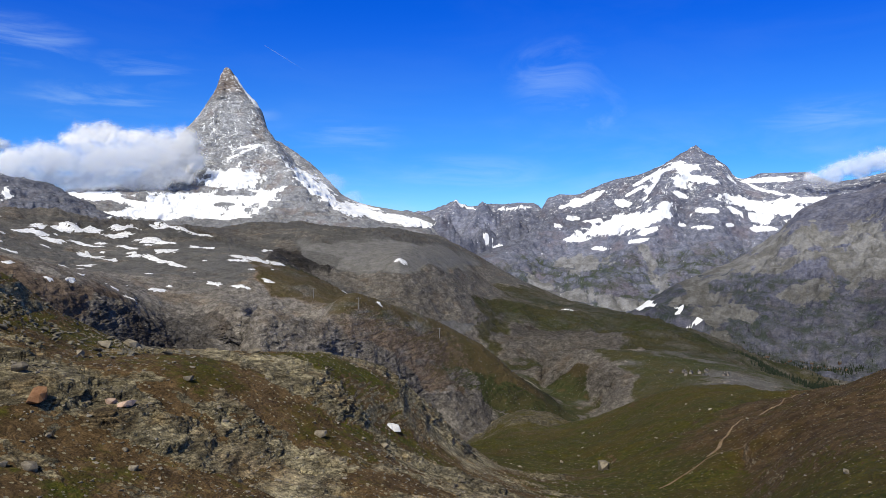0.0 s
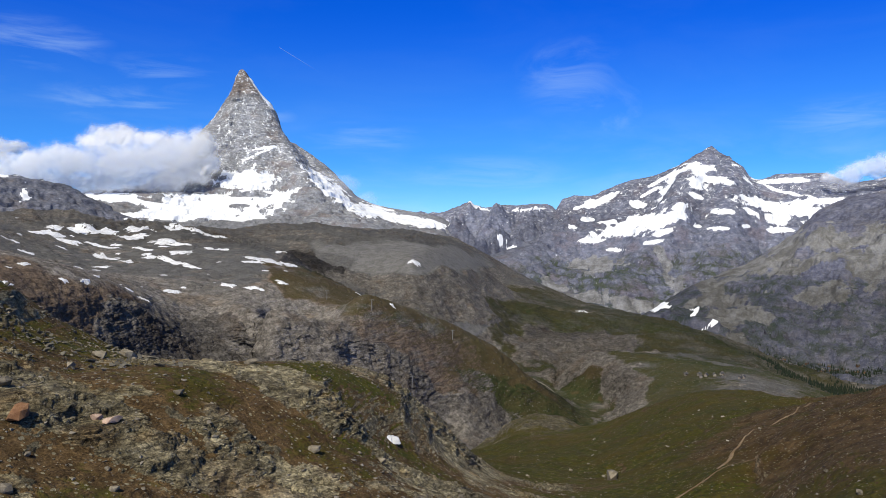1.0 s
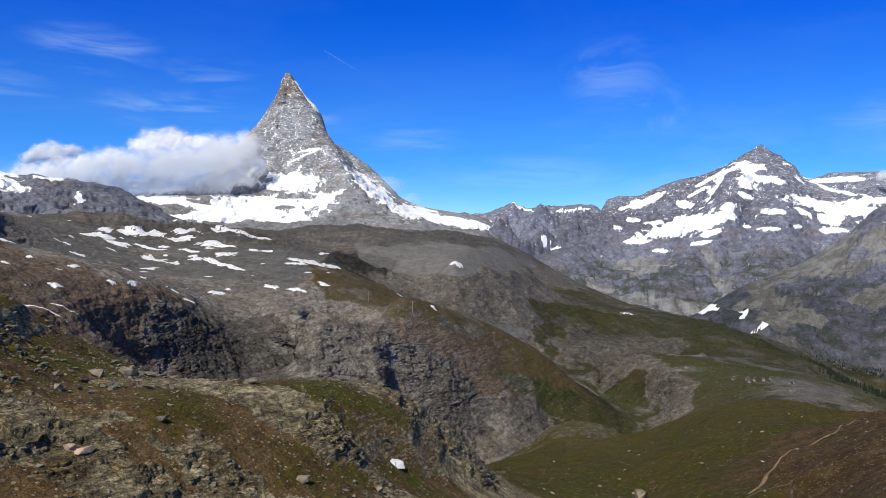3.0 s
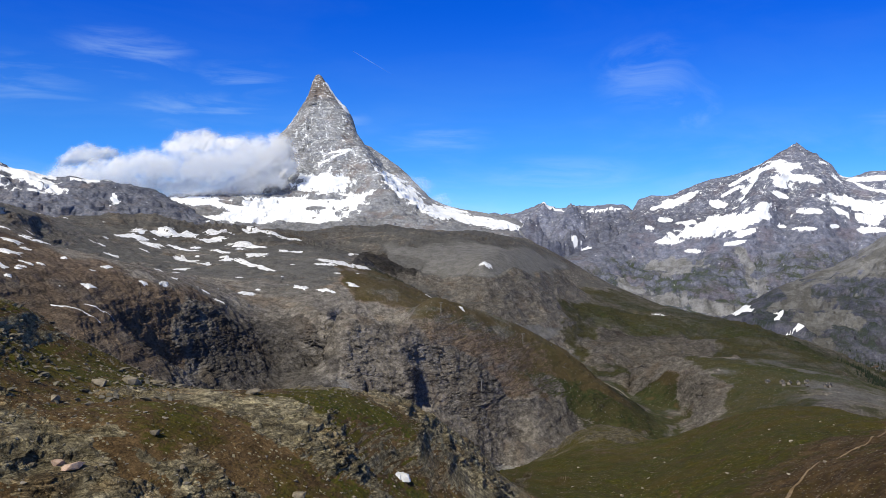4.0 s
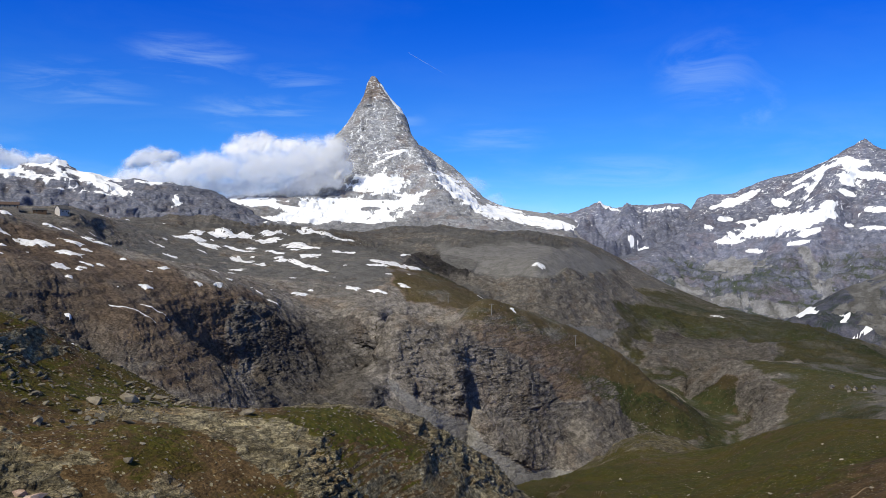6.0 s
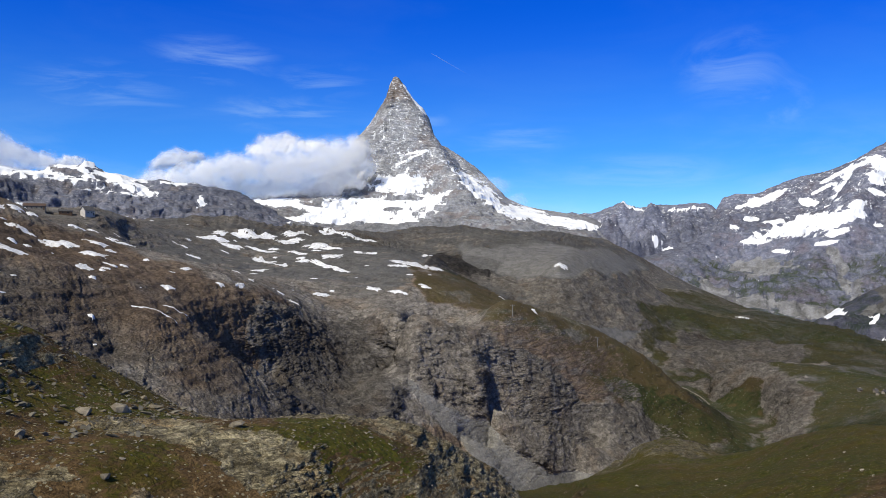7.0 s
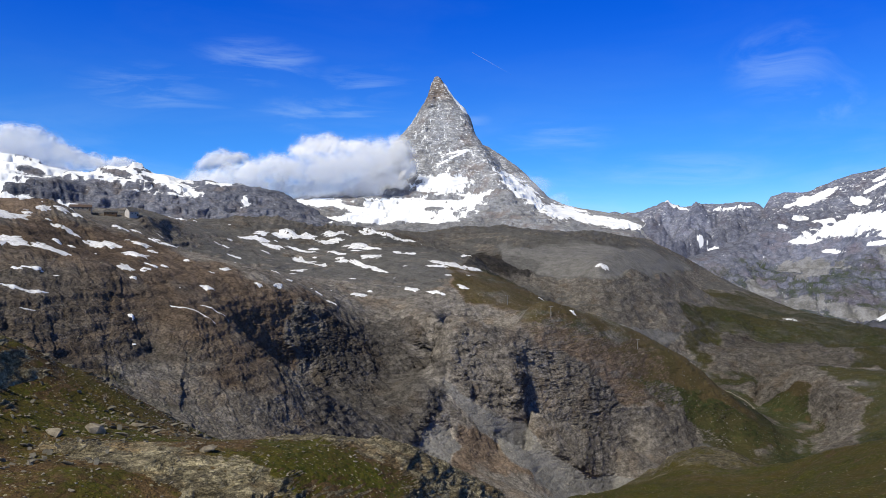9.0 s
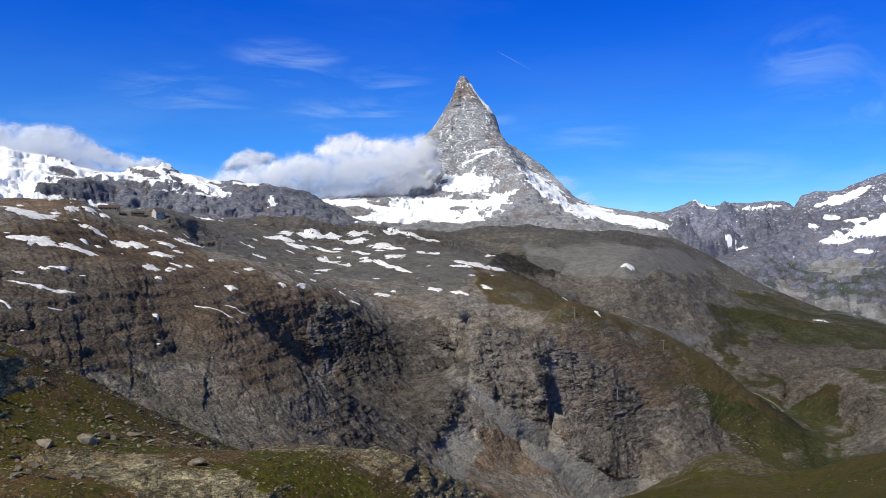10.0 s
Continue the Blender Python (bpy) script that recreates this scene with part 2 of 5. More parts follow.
def ground_material(name, rocks, soil, grass, size, snow_edge=0.08, bump=1.0, strata=0.5, grain=1.0, pebbles=0.0, foliated=0.0, facet=6.0, uneven=0.25, patchy=1.0):
    """Rock with turf, soil and snow, laid out by the sheet's attributes. size: metres of the main rock forms."""
    m = bpy.data.materials.new(name)
    m.use_nodes = True
    n = Nodes(m.node_tree)
    at = n.add("ShaderNodeNewGeometry")
    place = n.add("ShaderNodeVectorMath", operation="SCALE", sockets={0: at, "Scale": 1.0 / size})
    big, mid, fine = n.noise(place, 0.6, 5, 0.6), n.noise(place, 3.1, 8, 0.65), n.noise(place, 17.0, 6, 0.7)
    bands = n.noise(n.stretch(place, (0.6, 0.6, 3.4), (0.35, -0.3, 0)), 1.9, 8, 0.68)
    def cells(scale, drawn=(1, 1, 1), lean=(0, 0, 0), warp=0.5):
        tex = m.node_tree.nodes.new("ShaderNodeTexVoronoi")
        bent = n.add("ShaderNodeVectorMath", operation="ADD", sockets={0: n.stretch(place, drawn, lean), 1: n.add("ShaderNodeVectorMath", operation="SCALE", sockets={0: n.noise(place, scale * 0.5, 3, 0.5, 0.0, True), "Scale": warp / scale * 3})})
        n.put(bent, tex.inputs["Vector"]), n.put(scale, tex.inputs["Scale"])
        return n.add("ShaderNodeSeparateColor", sockets={0: tex.outputs["Color"]}), tex.outputs["Distance"]

    slab, slab_d = cells(facet * 0.45, (0.7, 0.7, 1.5), (0.45, -0.3, 0.4))
    chip, chip_d = cells(facet * 1.6, (0.9, 0.9, 1.5), (0.4, -0.2, 0.1))
    grit, grit_d = cells(facet * 5.0)
    cracks = n.math("MINIMUM", n.step(slab_d, 0.75, 0.45), n.step(chip_d, 0.7, 0.4, 0.4, 1.0))
    rock = n.mix(n.step(mid, 0.36, 0.66), rocks[0], rocks[1])
    rock = n.mix(n.step(big, 0.5, 0.68, 0, 0.75), rock, rocks[2])
    warm_at = n.add("ShaderNodeAttribute", 2, attribute_name="warm")
    rock = n.mix(n.step(n.math("MULTIPLY_ADD", mid, 0.5, warm_at), 0.35, 0.95, 0, 0.85), rock, n.mix(1.0, n.mix(n.step(fine, 0.3, 0.7), rocks[2], (0.26, 0.18, 0.118)), n.mix(big, (0.66, 0.66, 0.68), (1.05, 1.0, 0.96)), "MULTIPLY"))
    rock = n.mix(n.step(n.math("MULTIPLY_ADD", mid, 0.5, warm_at), -0.1, -0.5, 0, 0.9), rock, n.mix(1.0, rock, (0.5, 0.51, 0.54), "MULTIPLY"))
    rock = n.mix(n.math("MULTIPLY", n.step(bands, 0.55, 0.66), strata), rock, rocks[3])
    # darker cell edges: crevice shadow put into the rock colour
    rock = n.mix(n.step(cracks, 0.0, 1.0, 0.6 * grain, 0.0), rock, n.mix(1.0, rock, (0.42, 0.4, 0.38), "MULTIPLY"))
    mottle = n.math("ADD", n.math("MULTIPLY", slab, 0.35), n.math("ADD", n.math("MULTIPLY", chip, 0.4), n.math("MULTIPLY", grit, 0.45)))
    rock = n.mix(1.0, rock, n.mix(n.step(mottle, 0.2, 1.0), (1 - uneven,) * 3, (1 + uneven,) * 3), "MULTIPLY")
    rock = n.mix(n.step(fine, 0.3, 0.75, 0.0, 0.55 * grain), rock, n.mix(1.0, rock, (0.45, 0.43, 0.42), "MULTIPLY"))
    if foliated:
        leaf = n.noise(n.stretch(place, (0.5, 0.5, 7.0), (0.5, -0.35, 0.2)), 2.4, 7, 0.66, 0.5)
        rock = n.mix(n.step(leaf, 0.5, 0.42, 0.0, foliated), rock, n.mix(1.0, rock, (0.3, 0.29, 0.3), "MULTIPLY"))
        rock = n.mix(n.step(leaf, 0.56, 0.64, 0.0, foliated * 0.8), rock, n.mix(1.0, rock, (1.5, 1.5, 1.5), "MULTIPLY"))
        cracks = n.math("MINIMUM", cracks, n.step(leaf, 0.4, 0.5))
    turf_at = n.add("ShaderNodeAttribute", 2, attribute_name="turf")
    soil_at = n.add("ShaderNodeAttribute", 2, attribute_name="soil")
    snow_at = n.add("ShaderNodeAttribute", 2, attribute_name="snow")
    ragged = n.math("MULTIPLY_ADD", n.math("SUBTRACT", mid, 0.5), 0.9 * patchy, n.math("MULTIPLY", n.math("SUBTRACT", fine, 0.5), 0.6))
    soil_c = n.mix(n.step(fine, 0.35, 0.65), soil[0], soil[1])
    soil_c = n.mix(1.0, soil_c, n.mix(n.step(mottle, 0.2, 1.0), (1 - uneven * 0.5,) * 3, (1 + uneven * 0.5,) * 3), "MULTIPLY")
    soil_c = n.mix(n.step(n.noise(place, 1.2, 8, 0.65, 0.3), 0.42, 0.6, 0.0, 0.8 * patchy), soil_c, n.mix(1.0, soil_c, (0.5, 0.49, 0.46), "MULTIPLY"))
    green = n.mix(n.step(mid, 0.38, 0.62), grass[0], grass[1])
    green = n.mix(n.step(n.noise(place, 6.3, 5, 0.6), 0.52, 0.66, 0, 0.8), green, grass[2])
    green = n.mix(n.step(n.math("MULTIPLY_ADD", fine, 0.6, warm_at), 0.45, 1.0, 0, 0.85), green, grass[2])
    green = n.mix(n.step(big, 0.46, 0.62, 0, 0.65), green, n.mix(0.5, grass[2], grass[0]))
    vast = n.noise(place, 0.09, 7, 0.66)
    green = n.mix(n.step(vast, 0.46, 0.62, 0, 0.5), green, n.mix(0.35, grass[2], grass[1]))
    green = n.mix(n.step(vast, 0.42, 0.34, 0, 0.5), green, n.mix(1.0, green, (0.5, 0.6, 0.5), "MULTIPLY"))
    green = n.mix(n.step(fine, 0.45, 0.7, 0, 0.6), green, n.mix(1.0, green, (0.4, 0.42, 0.35), "MULTIPLY"))
    if pebbles:
        cells = m.node_tree.nodes.new("ShaderNodeTexVoronoi")
        n.put(at, cells.inputs["Vector"]), n.put(pebbles, cells.inputs["Scale"])
        chance = n.add("ShaderNodeSeparateColor", sockets={0: cells.outputs["Color"]})
        stone = n.math("LESS_THAN", cells.outputs["Distance"], n.step(chance, 0.52, 1.0, 0.0, 0.42))
        paler = n.mix(chance, rocks[0], n.mix(1.0, rocks[1], (0.68, 0.68, 0.68), "MULTIPLY"))
        soil_c = n.mix(stone, soil_c, paler)
        green = n.mix(n.math("MULTIPLY", stone, n.step(mid, 0.45, 0.55)), green, paler)
    rock = n.mix(1.0, rock, n.mix(n.step(vast, 0.38, 0.6), (0.78, 0.77, 0.76), (1.2, 1.2, 1.2)), "MULTIPLY")
    base = n.mix(n.step(n.math("ADD", soil_at, ragged), 0.4, 0.6), rock, soil_c)
    tuft = n.math("MULTIPLY", n.math("SUBTRACT", n.noise(place, 1.1, 7, 0.66), 0.5), 1.6 * patchy)
    base = n.mix(n.step(n.math("ADD", n.math("ADD", turf_at, tuft), ragged), 0.25, 0.75), base, green)
    tone_at = n.add("ShaderNodeAttribute", 2, attribute_name="tone")
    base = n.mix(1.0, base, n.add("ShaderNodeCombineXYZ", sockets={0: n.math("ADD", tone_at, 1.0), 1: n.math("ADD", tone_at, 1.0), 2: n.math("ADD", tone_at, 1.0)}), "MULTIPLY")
    snow = n.step(n.math("ADD", snow_at, n.math("MULTIPLY", ragged, 0.35)), -snow_edge, snow_edge)
    dust_at = n.add("ShaderNodeAttribute", 2, attribute_name="dust")
    streak = n.noise(n.stretch(place, (0.9, 0.9, 2.6), (0.3, 0.35, 0)), 3.4, 9, 0.72)
    thin = n.step(n.math("MULTIPLY_ADD", dust_at, 0.3, n.math("SUBTRACT", streak, 0.73)), -0.09, 0.09)
    snow = n.math("MAXIMUM", snow, n.math("MULTIPLY", thin, 0.7))
    snow_c = n.mix(n.step(big, 0.4, 0.7, 0, 0.6), (0.86, 0.88, 0.9), (0.76, 0.79, 0.83))
    base = n.mix(snow, base, snow_c)
    relief_h = n.math("ADD", n.math("MULTIPLY", mid, 0.6), n.math("ADD", n.math("MULTIPLY", fine, 0.25), n.math("MULTIPLY", cracks, 0.3)))
    relief_h = n.math("ADD", relief_h, n.math("ADD", n.math("MULTIPLY", slab, 0.5), n.math("ADD", n.math("MULTIPLY", chip, 0.22), n.math("MULTIPLY", grit, 0.09))))
    relief_h = n.math("ADD", relief_h, n.math("MULTIPLY", bands, 0.9 * strata))
    lump = n.add("ShaderNodeBump", sockets={"Strength": n.step(snow, 0, 1, 1.0, 0.25), "Distance": bump * size * 0.12, "Height": relief_h})
    out = n.add("ShaderNodeBsdfPrincipled", sockets={"Base Color": base, "Roughness": n.step(snow, 0, 1, 0.95, 0.6), "Specular IOR Level": 0.12, "Normal": lump})
    m.node_tree.links.new(out, m.node_tree.nodes.new("ShaderNodeOutputMaterial").inputs[0])
    return m


near_mat = ground_material("alpine_ground", ((0.2, 0.175, 0.108), (0.38, 0.335, 0.215), (0.27, 0.19, 0.095), (0.11, 0.098, 0.074)), ((0.085, 0.052, 0.022), (0.152, 0.1, 0.047)), ((0.04, 0.048, 0.006), (0.088, 0.084, 0.011), (0.095, 0.056, 0.019)), 1.7, bump=1.5, pebbles=4.5, strata=0.45, grain=1.1, foliated=0.6, facet=5.0, uneven=0.5)
cliff_mat = ground_material("cliff_rock", ((0.17, 0.156, 0.138), (0.29, 0.268, 0.238), (0.21, 0.17, 0.13), (0.09, 0.083, 0.074)), ((0.137, 0.134, 0.127), (0.172, 0.168, 0.16)), ((0.036, 0.05, 0.017), (0.062, 0.072, 0.026), (0.11, 0.08, 0.038)), 16.0, bump=1.0, strata=0.1, facet=7.0, uneven=0.44, pebbles=0.6, grain=0.55, patchy=0.5)
peak_mat = ground_material("peak_rock", ((0.18, 0.188, 0.205), (0.275, 0.283, 0.3), (0.19, 0.165, 0.158), (0.115, 0.121, 0.135)), ((0.2, 0.19, 0.18), (0.26, 0.245, 0.23)), ((0.07, 0.085, 0.04), (0.1, 0.11, 0.05), (0.13, 0.11, 0.07)), 55.0, strata=0.6, grain=0.25, uneven=0.2, bump=0.4, facet=4.0)
# the blue of distant haze is mixed into the next three rock colours
hazed_mat = ground_material("haze_tinted_rock", ((0.12, 0.133, 0.185), (0.205, 0.218, 0.275), (0.165, 0.15, 0.18), (0.09, 0.1, 0.15)), ((0.2, 0.205, 0.22), (0.29, 0.295, 0.305)), ((0.04, 0.056, 0.045), (0.062, 0.078, 0.055), (0.085, 0.085, 0.07)), 80.0, strata=0.1, grain=0.2, uneven=0.25, bump=0.5, facet=6.0)
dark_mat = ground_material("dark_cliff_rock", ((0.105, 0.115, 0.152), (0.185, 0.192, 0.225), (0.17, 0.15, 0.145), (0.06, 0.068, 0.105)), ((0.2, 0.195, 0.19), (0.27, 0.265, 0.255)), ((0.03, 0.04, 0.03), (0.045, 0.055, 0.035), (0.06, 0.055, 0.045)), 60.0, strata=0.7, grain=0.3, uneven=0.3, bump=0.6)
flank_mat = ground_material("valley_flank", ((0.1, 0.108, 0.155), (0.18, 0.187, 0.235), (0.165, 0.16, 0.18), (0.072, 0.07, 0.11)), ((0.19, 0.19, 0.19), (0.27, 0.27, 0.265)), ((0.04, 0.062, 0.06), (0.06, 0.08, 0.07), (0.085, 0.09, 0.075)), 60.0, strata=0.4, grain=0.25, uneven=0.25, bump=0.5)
snow_mat = ground_material("old_snow", ((0.8, 0.81, 0.83),) * 4, ((0.7, 0.7, 0.7), (0.6, 0.58, 0.55)), ((0.8, 0.81, 0.83),) * 3, 9.0, bump=0.3)

# ---- the ground: knoll, saddle, gorge, cliffs, plateau and the green hill behind ----
Q = 1.0
# the knoll: edge, shelves, foot
KNOLL_LINES = [[(-36.3, 47.8, 0.9), (-32.7, 50.3, -0.3), (-30.1, 54.2, -2.2), (-30.5, 57.4, -3.4), (-30.6, 60.7, -4.9), (-29.1, 63.7, -6.6), (-26, 64, -8.3), (-21.5, 62.4, -9.4), (-17.5, 63.6, -10.4), (-13.2, 66.7, -10.3), (-9.7, 67.3, -10.1), (-6.3, 67.7, -10.3), (-4, 71.9, -12.8), (-1.4, 76, -15.6)], [(-24.6, 60, -7.6), (-28.7, 53, -4.6), (-22.4, 49.9, -6.3), (-18.5, 39.7, -6), (-14, 40.2, -6.2), (-11.5, 47.6, -7), (-8.7, 49.6, -7.5), (-6.4, 55.6, -9), (-3.3, 57.3, -11.1)], [(-40, 20, -4), (-30, 28, -5), (-17.3, 32.4, -6.2), (-14.7, 35.5, -7.3), (-11.7, 40.5, -7.4), (-8.5, 43.2, -8.9), (-6.9, 41.6, -9.9), (-5.3, 46.7, -10.6), (-3.5, 53.3, -12.2)]] + [[(-16, 31.6, -7.6), (-12.3, 33.2, -8.7), (-8.4, 36.4, -10.1), (-4, 40.3, -10.9), (0.4, 69, -16.3), (1.5, 65, -17.2), (5.5, 70.8, -20.3), (6.7, 148, -39.6), (12.6, 235, -57)], [(-34, 80, -13), (-22, 74, -15), (-12, 77, -16.5), (-6, 80, -18.5)]]
FOOT_LINES = [
    [(-30, 12, -6), (-10, 14, -8), (0, 16, -8.5), (12, 20, -8.5), (30, 20, -7)],
    [(2, 35, -12.5), (14, 42, -15.5), (22, 56, -18), (31.4, 81, -19), (39.3, 89, -18.8)],
    [(22, 34, -10), (25.2, 49.6, -12), (38, 58, -12)],
]
# the brown bank and the grassy spur
SPUR_LINES = [
    [(18.4, 63.4, -19.8), (23.4, 66.0, -18.3), (28.8, 68.2, -16.4), (35.4, 71.7, -14.5), (40.9, 75.7, -13.8)],
    [(21, 96.6, -27.8), (24.4, 101.7, -25.4), (31.6, 112, -25), (35, 185, -44.7), (29.5, 216, -50)],
    [(11.4, 235.7, -55.9), (18.2, 233.3, -51.2), (24.7, 230.7, -48.4), (31.7, 225.8, -48.1), (37.0, 223.0, -50.9), (45.7, 225.4, -50.8), (55.4, 218.1, -44.3), (61.0, 190.5, -35.1), (66.2, 178.1, -32.0), (69.1, 155.3, -29.8), (65.9, 134.8, -26.5), (53.5, 101.8, -18.7), (45.9, 79.7, -12.9), (47.4, 70.5, -8.2), (49.3, 63.0, -5.5)],
]
# the hollow behind both
GORGE_LINES = [
    [(-240, 95, -50), (-150, 150, -55), (-85, 170, -52), (-40, 180, -54), (-15, 250, -80), (15, 300, -95), (60, 290, -95), (110, 260, -85), (180, 230, -75)],
    [(-20, 420, -135), (60, 420, -150), (150, 420, -130), (280, 420, -120)],
]
# the brown cliff, foot and brow
CLIFF_LINES = [
    [(-204, 238, -48), (-195, 285, -55), (-188, 310, -60), (-160, 319, -75), (-146, 390, -96), (-125, 470, -118), (-100, 512, -123), (-64, 590, -150), (-6, 640, -163)],
    [(-246, 226, -18), (-236, 270, -24), (-220, 326, -42), (-217, 356, -29), (-205, 382, -43), (-190, 392, -56), (-170, 431, -87)],
    [(-286, 254, -3), (-262, 294, -9), (-270, 354, -3), (-325, 408, 6)],
    [(-220, 446, -78), (-177, 502, -90), (-156, 580, -87), (-114, 605, -121)],
]
FACE_LINES = [
    [(-235, 440, -30), (-220, 515, -42), (-208, 573, -56), (-195, 615, -50), (-127, 574, -45), (-73, 606, -61), (-40, 634, -82), (-20, 655, -97), (0, 672, -113), (22, 690, -132), (44, 703, -151), (75, 705, -165)],
    [(-51, 652, -50), (-5, 715, -76), (36, 739, -98), (71, 747, -126), (100, 740, -150), (130, 729, -169)],
    [(-130, 548, -66), (-109, 554, -82), (-86, 560, -97), (-63, 572, -112), (-40, 590, -127), (-20, 608, -140), (5, 632, -153)],
    [(-140, 501, -88), (-113, 516, -106), (-89, 531, -122), (-65, 546, -140), (-43, 560, -156), (-18, 590, -171)],
]
# plateau of snow patches
PLATEAU_LINES = [
    [(-405, 608, 7), (-351, 666, -14), (-172, 671, -34), (-68, 716, -56)],
    [(-360, 782, -8), (-214, 704, -26)],
    [(-486, 353, 33), (-459, 386, 34), (-368, 367, 29), (-386, 406, 30), (-391, 421, 36), (-396, 438, 39), (-395, 452, 40), (-395, 464, 37), (-412, 490, 32), (-441, 559, 34), (-418, 581, 34), (-429, 628, 34), (-475, 764, 31), (-470, 882, 34), (-428, 959, 31), (-383, 1031, 26)],
]
SHELF_LINES = [
    [(-300, 1006, 16), (-210, 957, -6), (-189, 931, -20), (-115, 893, -52), (-50, 859, -79), (-3, 830, -89), (55, 798, -118)],
    [(-271, 1045, -4), (-207, 1009, -33), (-125, 962, -68), (-55, 928, -96), (-4, 900, -107), (59, 868, -140)],
    [(-298, 1214, 2), (-233, 1147, -18), (-146, 1100, -58), (-65, 1058, -90), (-6, 1010, -102)],
]
# the grey and green hill, and what lies behind its brow
HILL_LINES = [
    [(-300, 1250, -20), (-206, 1285, 8), (-45, 1364, 8), (-66, 1144, -19), (41, 1131, -117), (25, 977, -183)],
    [(88, 971, -151), (172, 964, -121), (190, 827, -134), (164, 824, -168), (116, 930, -165), (160, 1089, -150), (291, 1290, -130)],
    [(-547, 1397, 36), (-501, 1572, 41), (-393, 1603, 49), (-302, 1622, 57), (-228, 1685, 48), (-114, 1846, 43), (-6, 1950, 33), (114, 2047, -32), (218, 2038, -91), (305, 1926, -127), (431, 1696, -152), (531, 1403, -177), (528, 1188, -201), (523, 1024, -196), (514, 858, -176)],
]
HILLSIDE_LINES = [
    [(-47, 1449, 10), (-11, 1600, 4), (33, 1750, -18), (76, 1848, -42), (134, 1895, -71), (197, 1839, -101), (269, 1780, -131)],
    [(6, 1350, -29), (31, 1350, -58), (65, 1348, -88), (95, 1347, -108)],
    [(95, 1804, -91), (200, 1514, -115), (291, 1290, -130), (420, 1150, -140)],
    [(223, 623, -120), (307, 795, -125), (380, 700, -150), (450, 600, -170)],
    [(-1500, 900, -120), (-1300, 1500, -120), (-900, 2100, -100), (-300, 2500, -100), (300, 2500, -260), (800, 2100, -330), (1100, 1500, -300), (900, 800, -260)],
]
GROUND_LINES = KNOLL_LINES + FOOT_LINES + SPUR_LINES + GORGE_LINES + CLIFF_LINES + FACE_LINES + PLATEAU_LINES + SHELF_LINES + HILL_LINES + HILLSIDE_LINES
NEAR_AZ = np.linspace(-50, 33, int(1060 * Q))
NEAR_R = np.exp(np.concatenate([np.linspace(math.log(22), math.log(262), int(320 * Q), False), np.linspace(math.log(262), math.log(740), int(440 * Q), False), np.linspace(math.log(740), math.log(2500), int(260 * Q))]))
land = relief(GROUND_LINES, NEAR_AZ, NEAR_R, 1.6, lambda r: np.log(r) / 0.055)
split = int(np.searchsorted(NEAR_R, 261.9))
near_part, near_r = respace(land[:split + 1], NEAR_R[:split + 1], int(310 * Q), 0.09)
far_part, far_r = respace(land[split:], NEAR_R[split:], int(540 * Q), 0.03)
land, BASE_R = np.concatenate([near_part[:-1], far_part]), np.concatenate([near_r[:-1], far_r])
split = len(near_part) - 1


def roughen(grid, amounts, steep_only=0.35, seed=3):
    """Relief of ridges and blocks: (size, height, ridged, drawn out in x, y, z), stronger where it is steep."""
    for k, (size, height, ridged, drawn) in enumerate(amounts):
        nrm = normals(grid)
        steep = steep_only + (1 - steep_only) * smooth(1 - nrm[..., 2], 0.06, 0.35)
        v = fbm(grid.reshape(-1, 3) / (size * np.array(drawn)), 4, 0.5, seed + 7 * k, ridged).reshape(grid.shape[:2])
        grid = grid + nrm * (v * height * steep)[..., None]
    return grid


EVEN, SLABS, GULLIES = (1, 1, 1), (1.6, 1.0, 0.35), (0.8, 0.8, 2.2)
# what covers the cliffs and the hill where: outlines of meadow, scree and beds of rock
SLOPE_MEADOW = outline(land, [(-170, 680, -12), (-112, 727, -22), (-51, 652, -28), (0, 700, -60), (45, 740, -90), (90, 786, -120), (130, 700, -140), (130, 690, -166), (85, 740, -158), (45, 700, -149), (28, 720, -131), (3, 693, -122), (-12, 665, -125), (-28, 648, -104), (-40, 631, -84), (-71, 604, -68), (-90, 605, -52), (-150, 670, -42)], 131, 7, 22, 3)
FRESH_GREEN = outline(land, [(-10, 711, -98), (17, 747, -108), (64, 777, -130), (106, 800, -145), (135, 705, -150), (127, 705, -164), (85, 737, -158), (45, 699, -148), (30, 715, -132), (10, 704, -120)], 132, 8, 22, 5)
HILL_GREEN = outline(land, [(40, 1309, -82), (133, 1533, -84), (219, 1464, -100), (309, 1378, -112), (420, 1150, -120), (560, 1000, -140), (560, 700, -240), (300, 560, -240), (130, 640, -215), (95, 800, -190), (70, 1000, -160), (55, 1099, -136)], 133, 16, 50, 8, 0.9, 1.3)
PALE_FACE = outline(land, [(71, 1109, -132), (110, 1000, -122), (168, 936, -118), (193, 858, -125), (190, 758, -140), (165, 706, -160), (141, 787, -166), (151, 888, -152), (120, 896, -164), (109, 949, -148), (79, 959, -150)], 134, 14, 26, 5)
HILL_SCREE = outline(land, [(-241, 1287, 9), (-161, 1320, 15), (0, 1600, 8), (60, 1800, -20), (80, 1500, -42), (30, 1358, -40), (-23, 1180, -32), (-69, 1130, -38), (-148, 1129, -38), (-200, 1108, -20)], 135, 9, 50, 5, 0.9, 1.1)
BUTTRESS = outline(land, [(-238, 1100, 1), (-190, 1110, -2), (-150, 1133, -16), (-165, 1116, -40), (-200, 1000, -30), (-238, 1000, -15)], 136, 4, 20, 2)
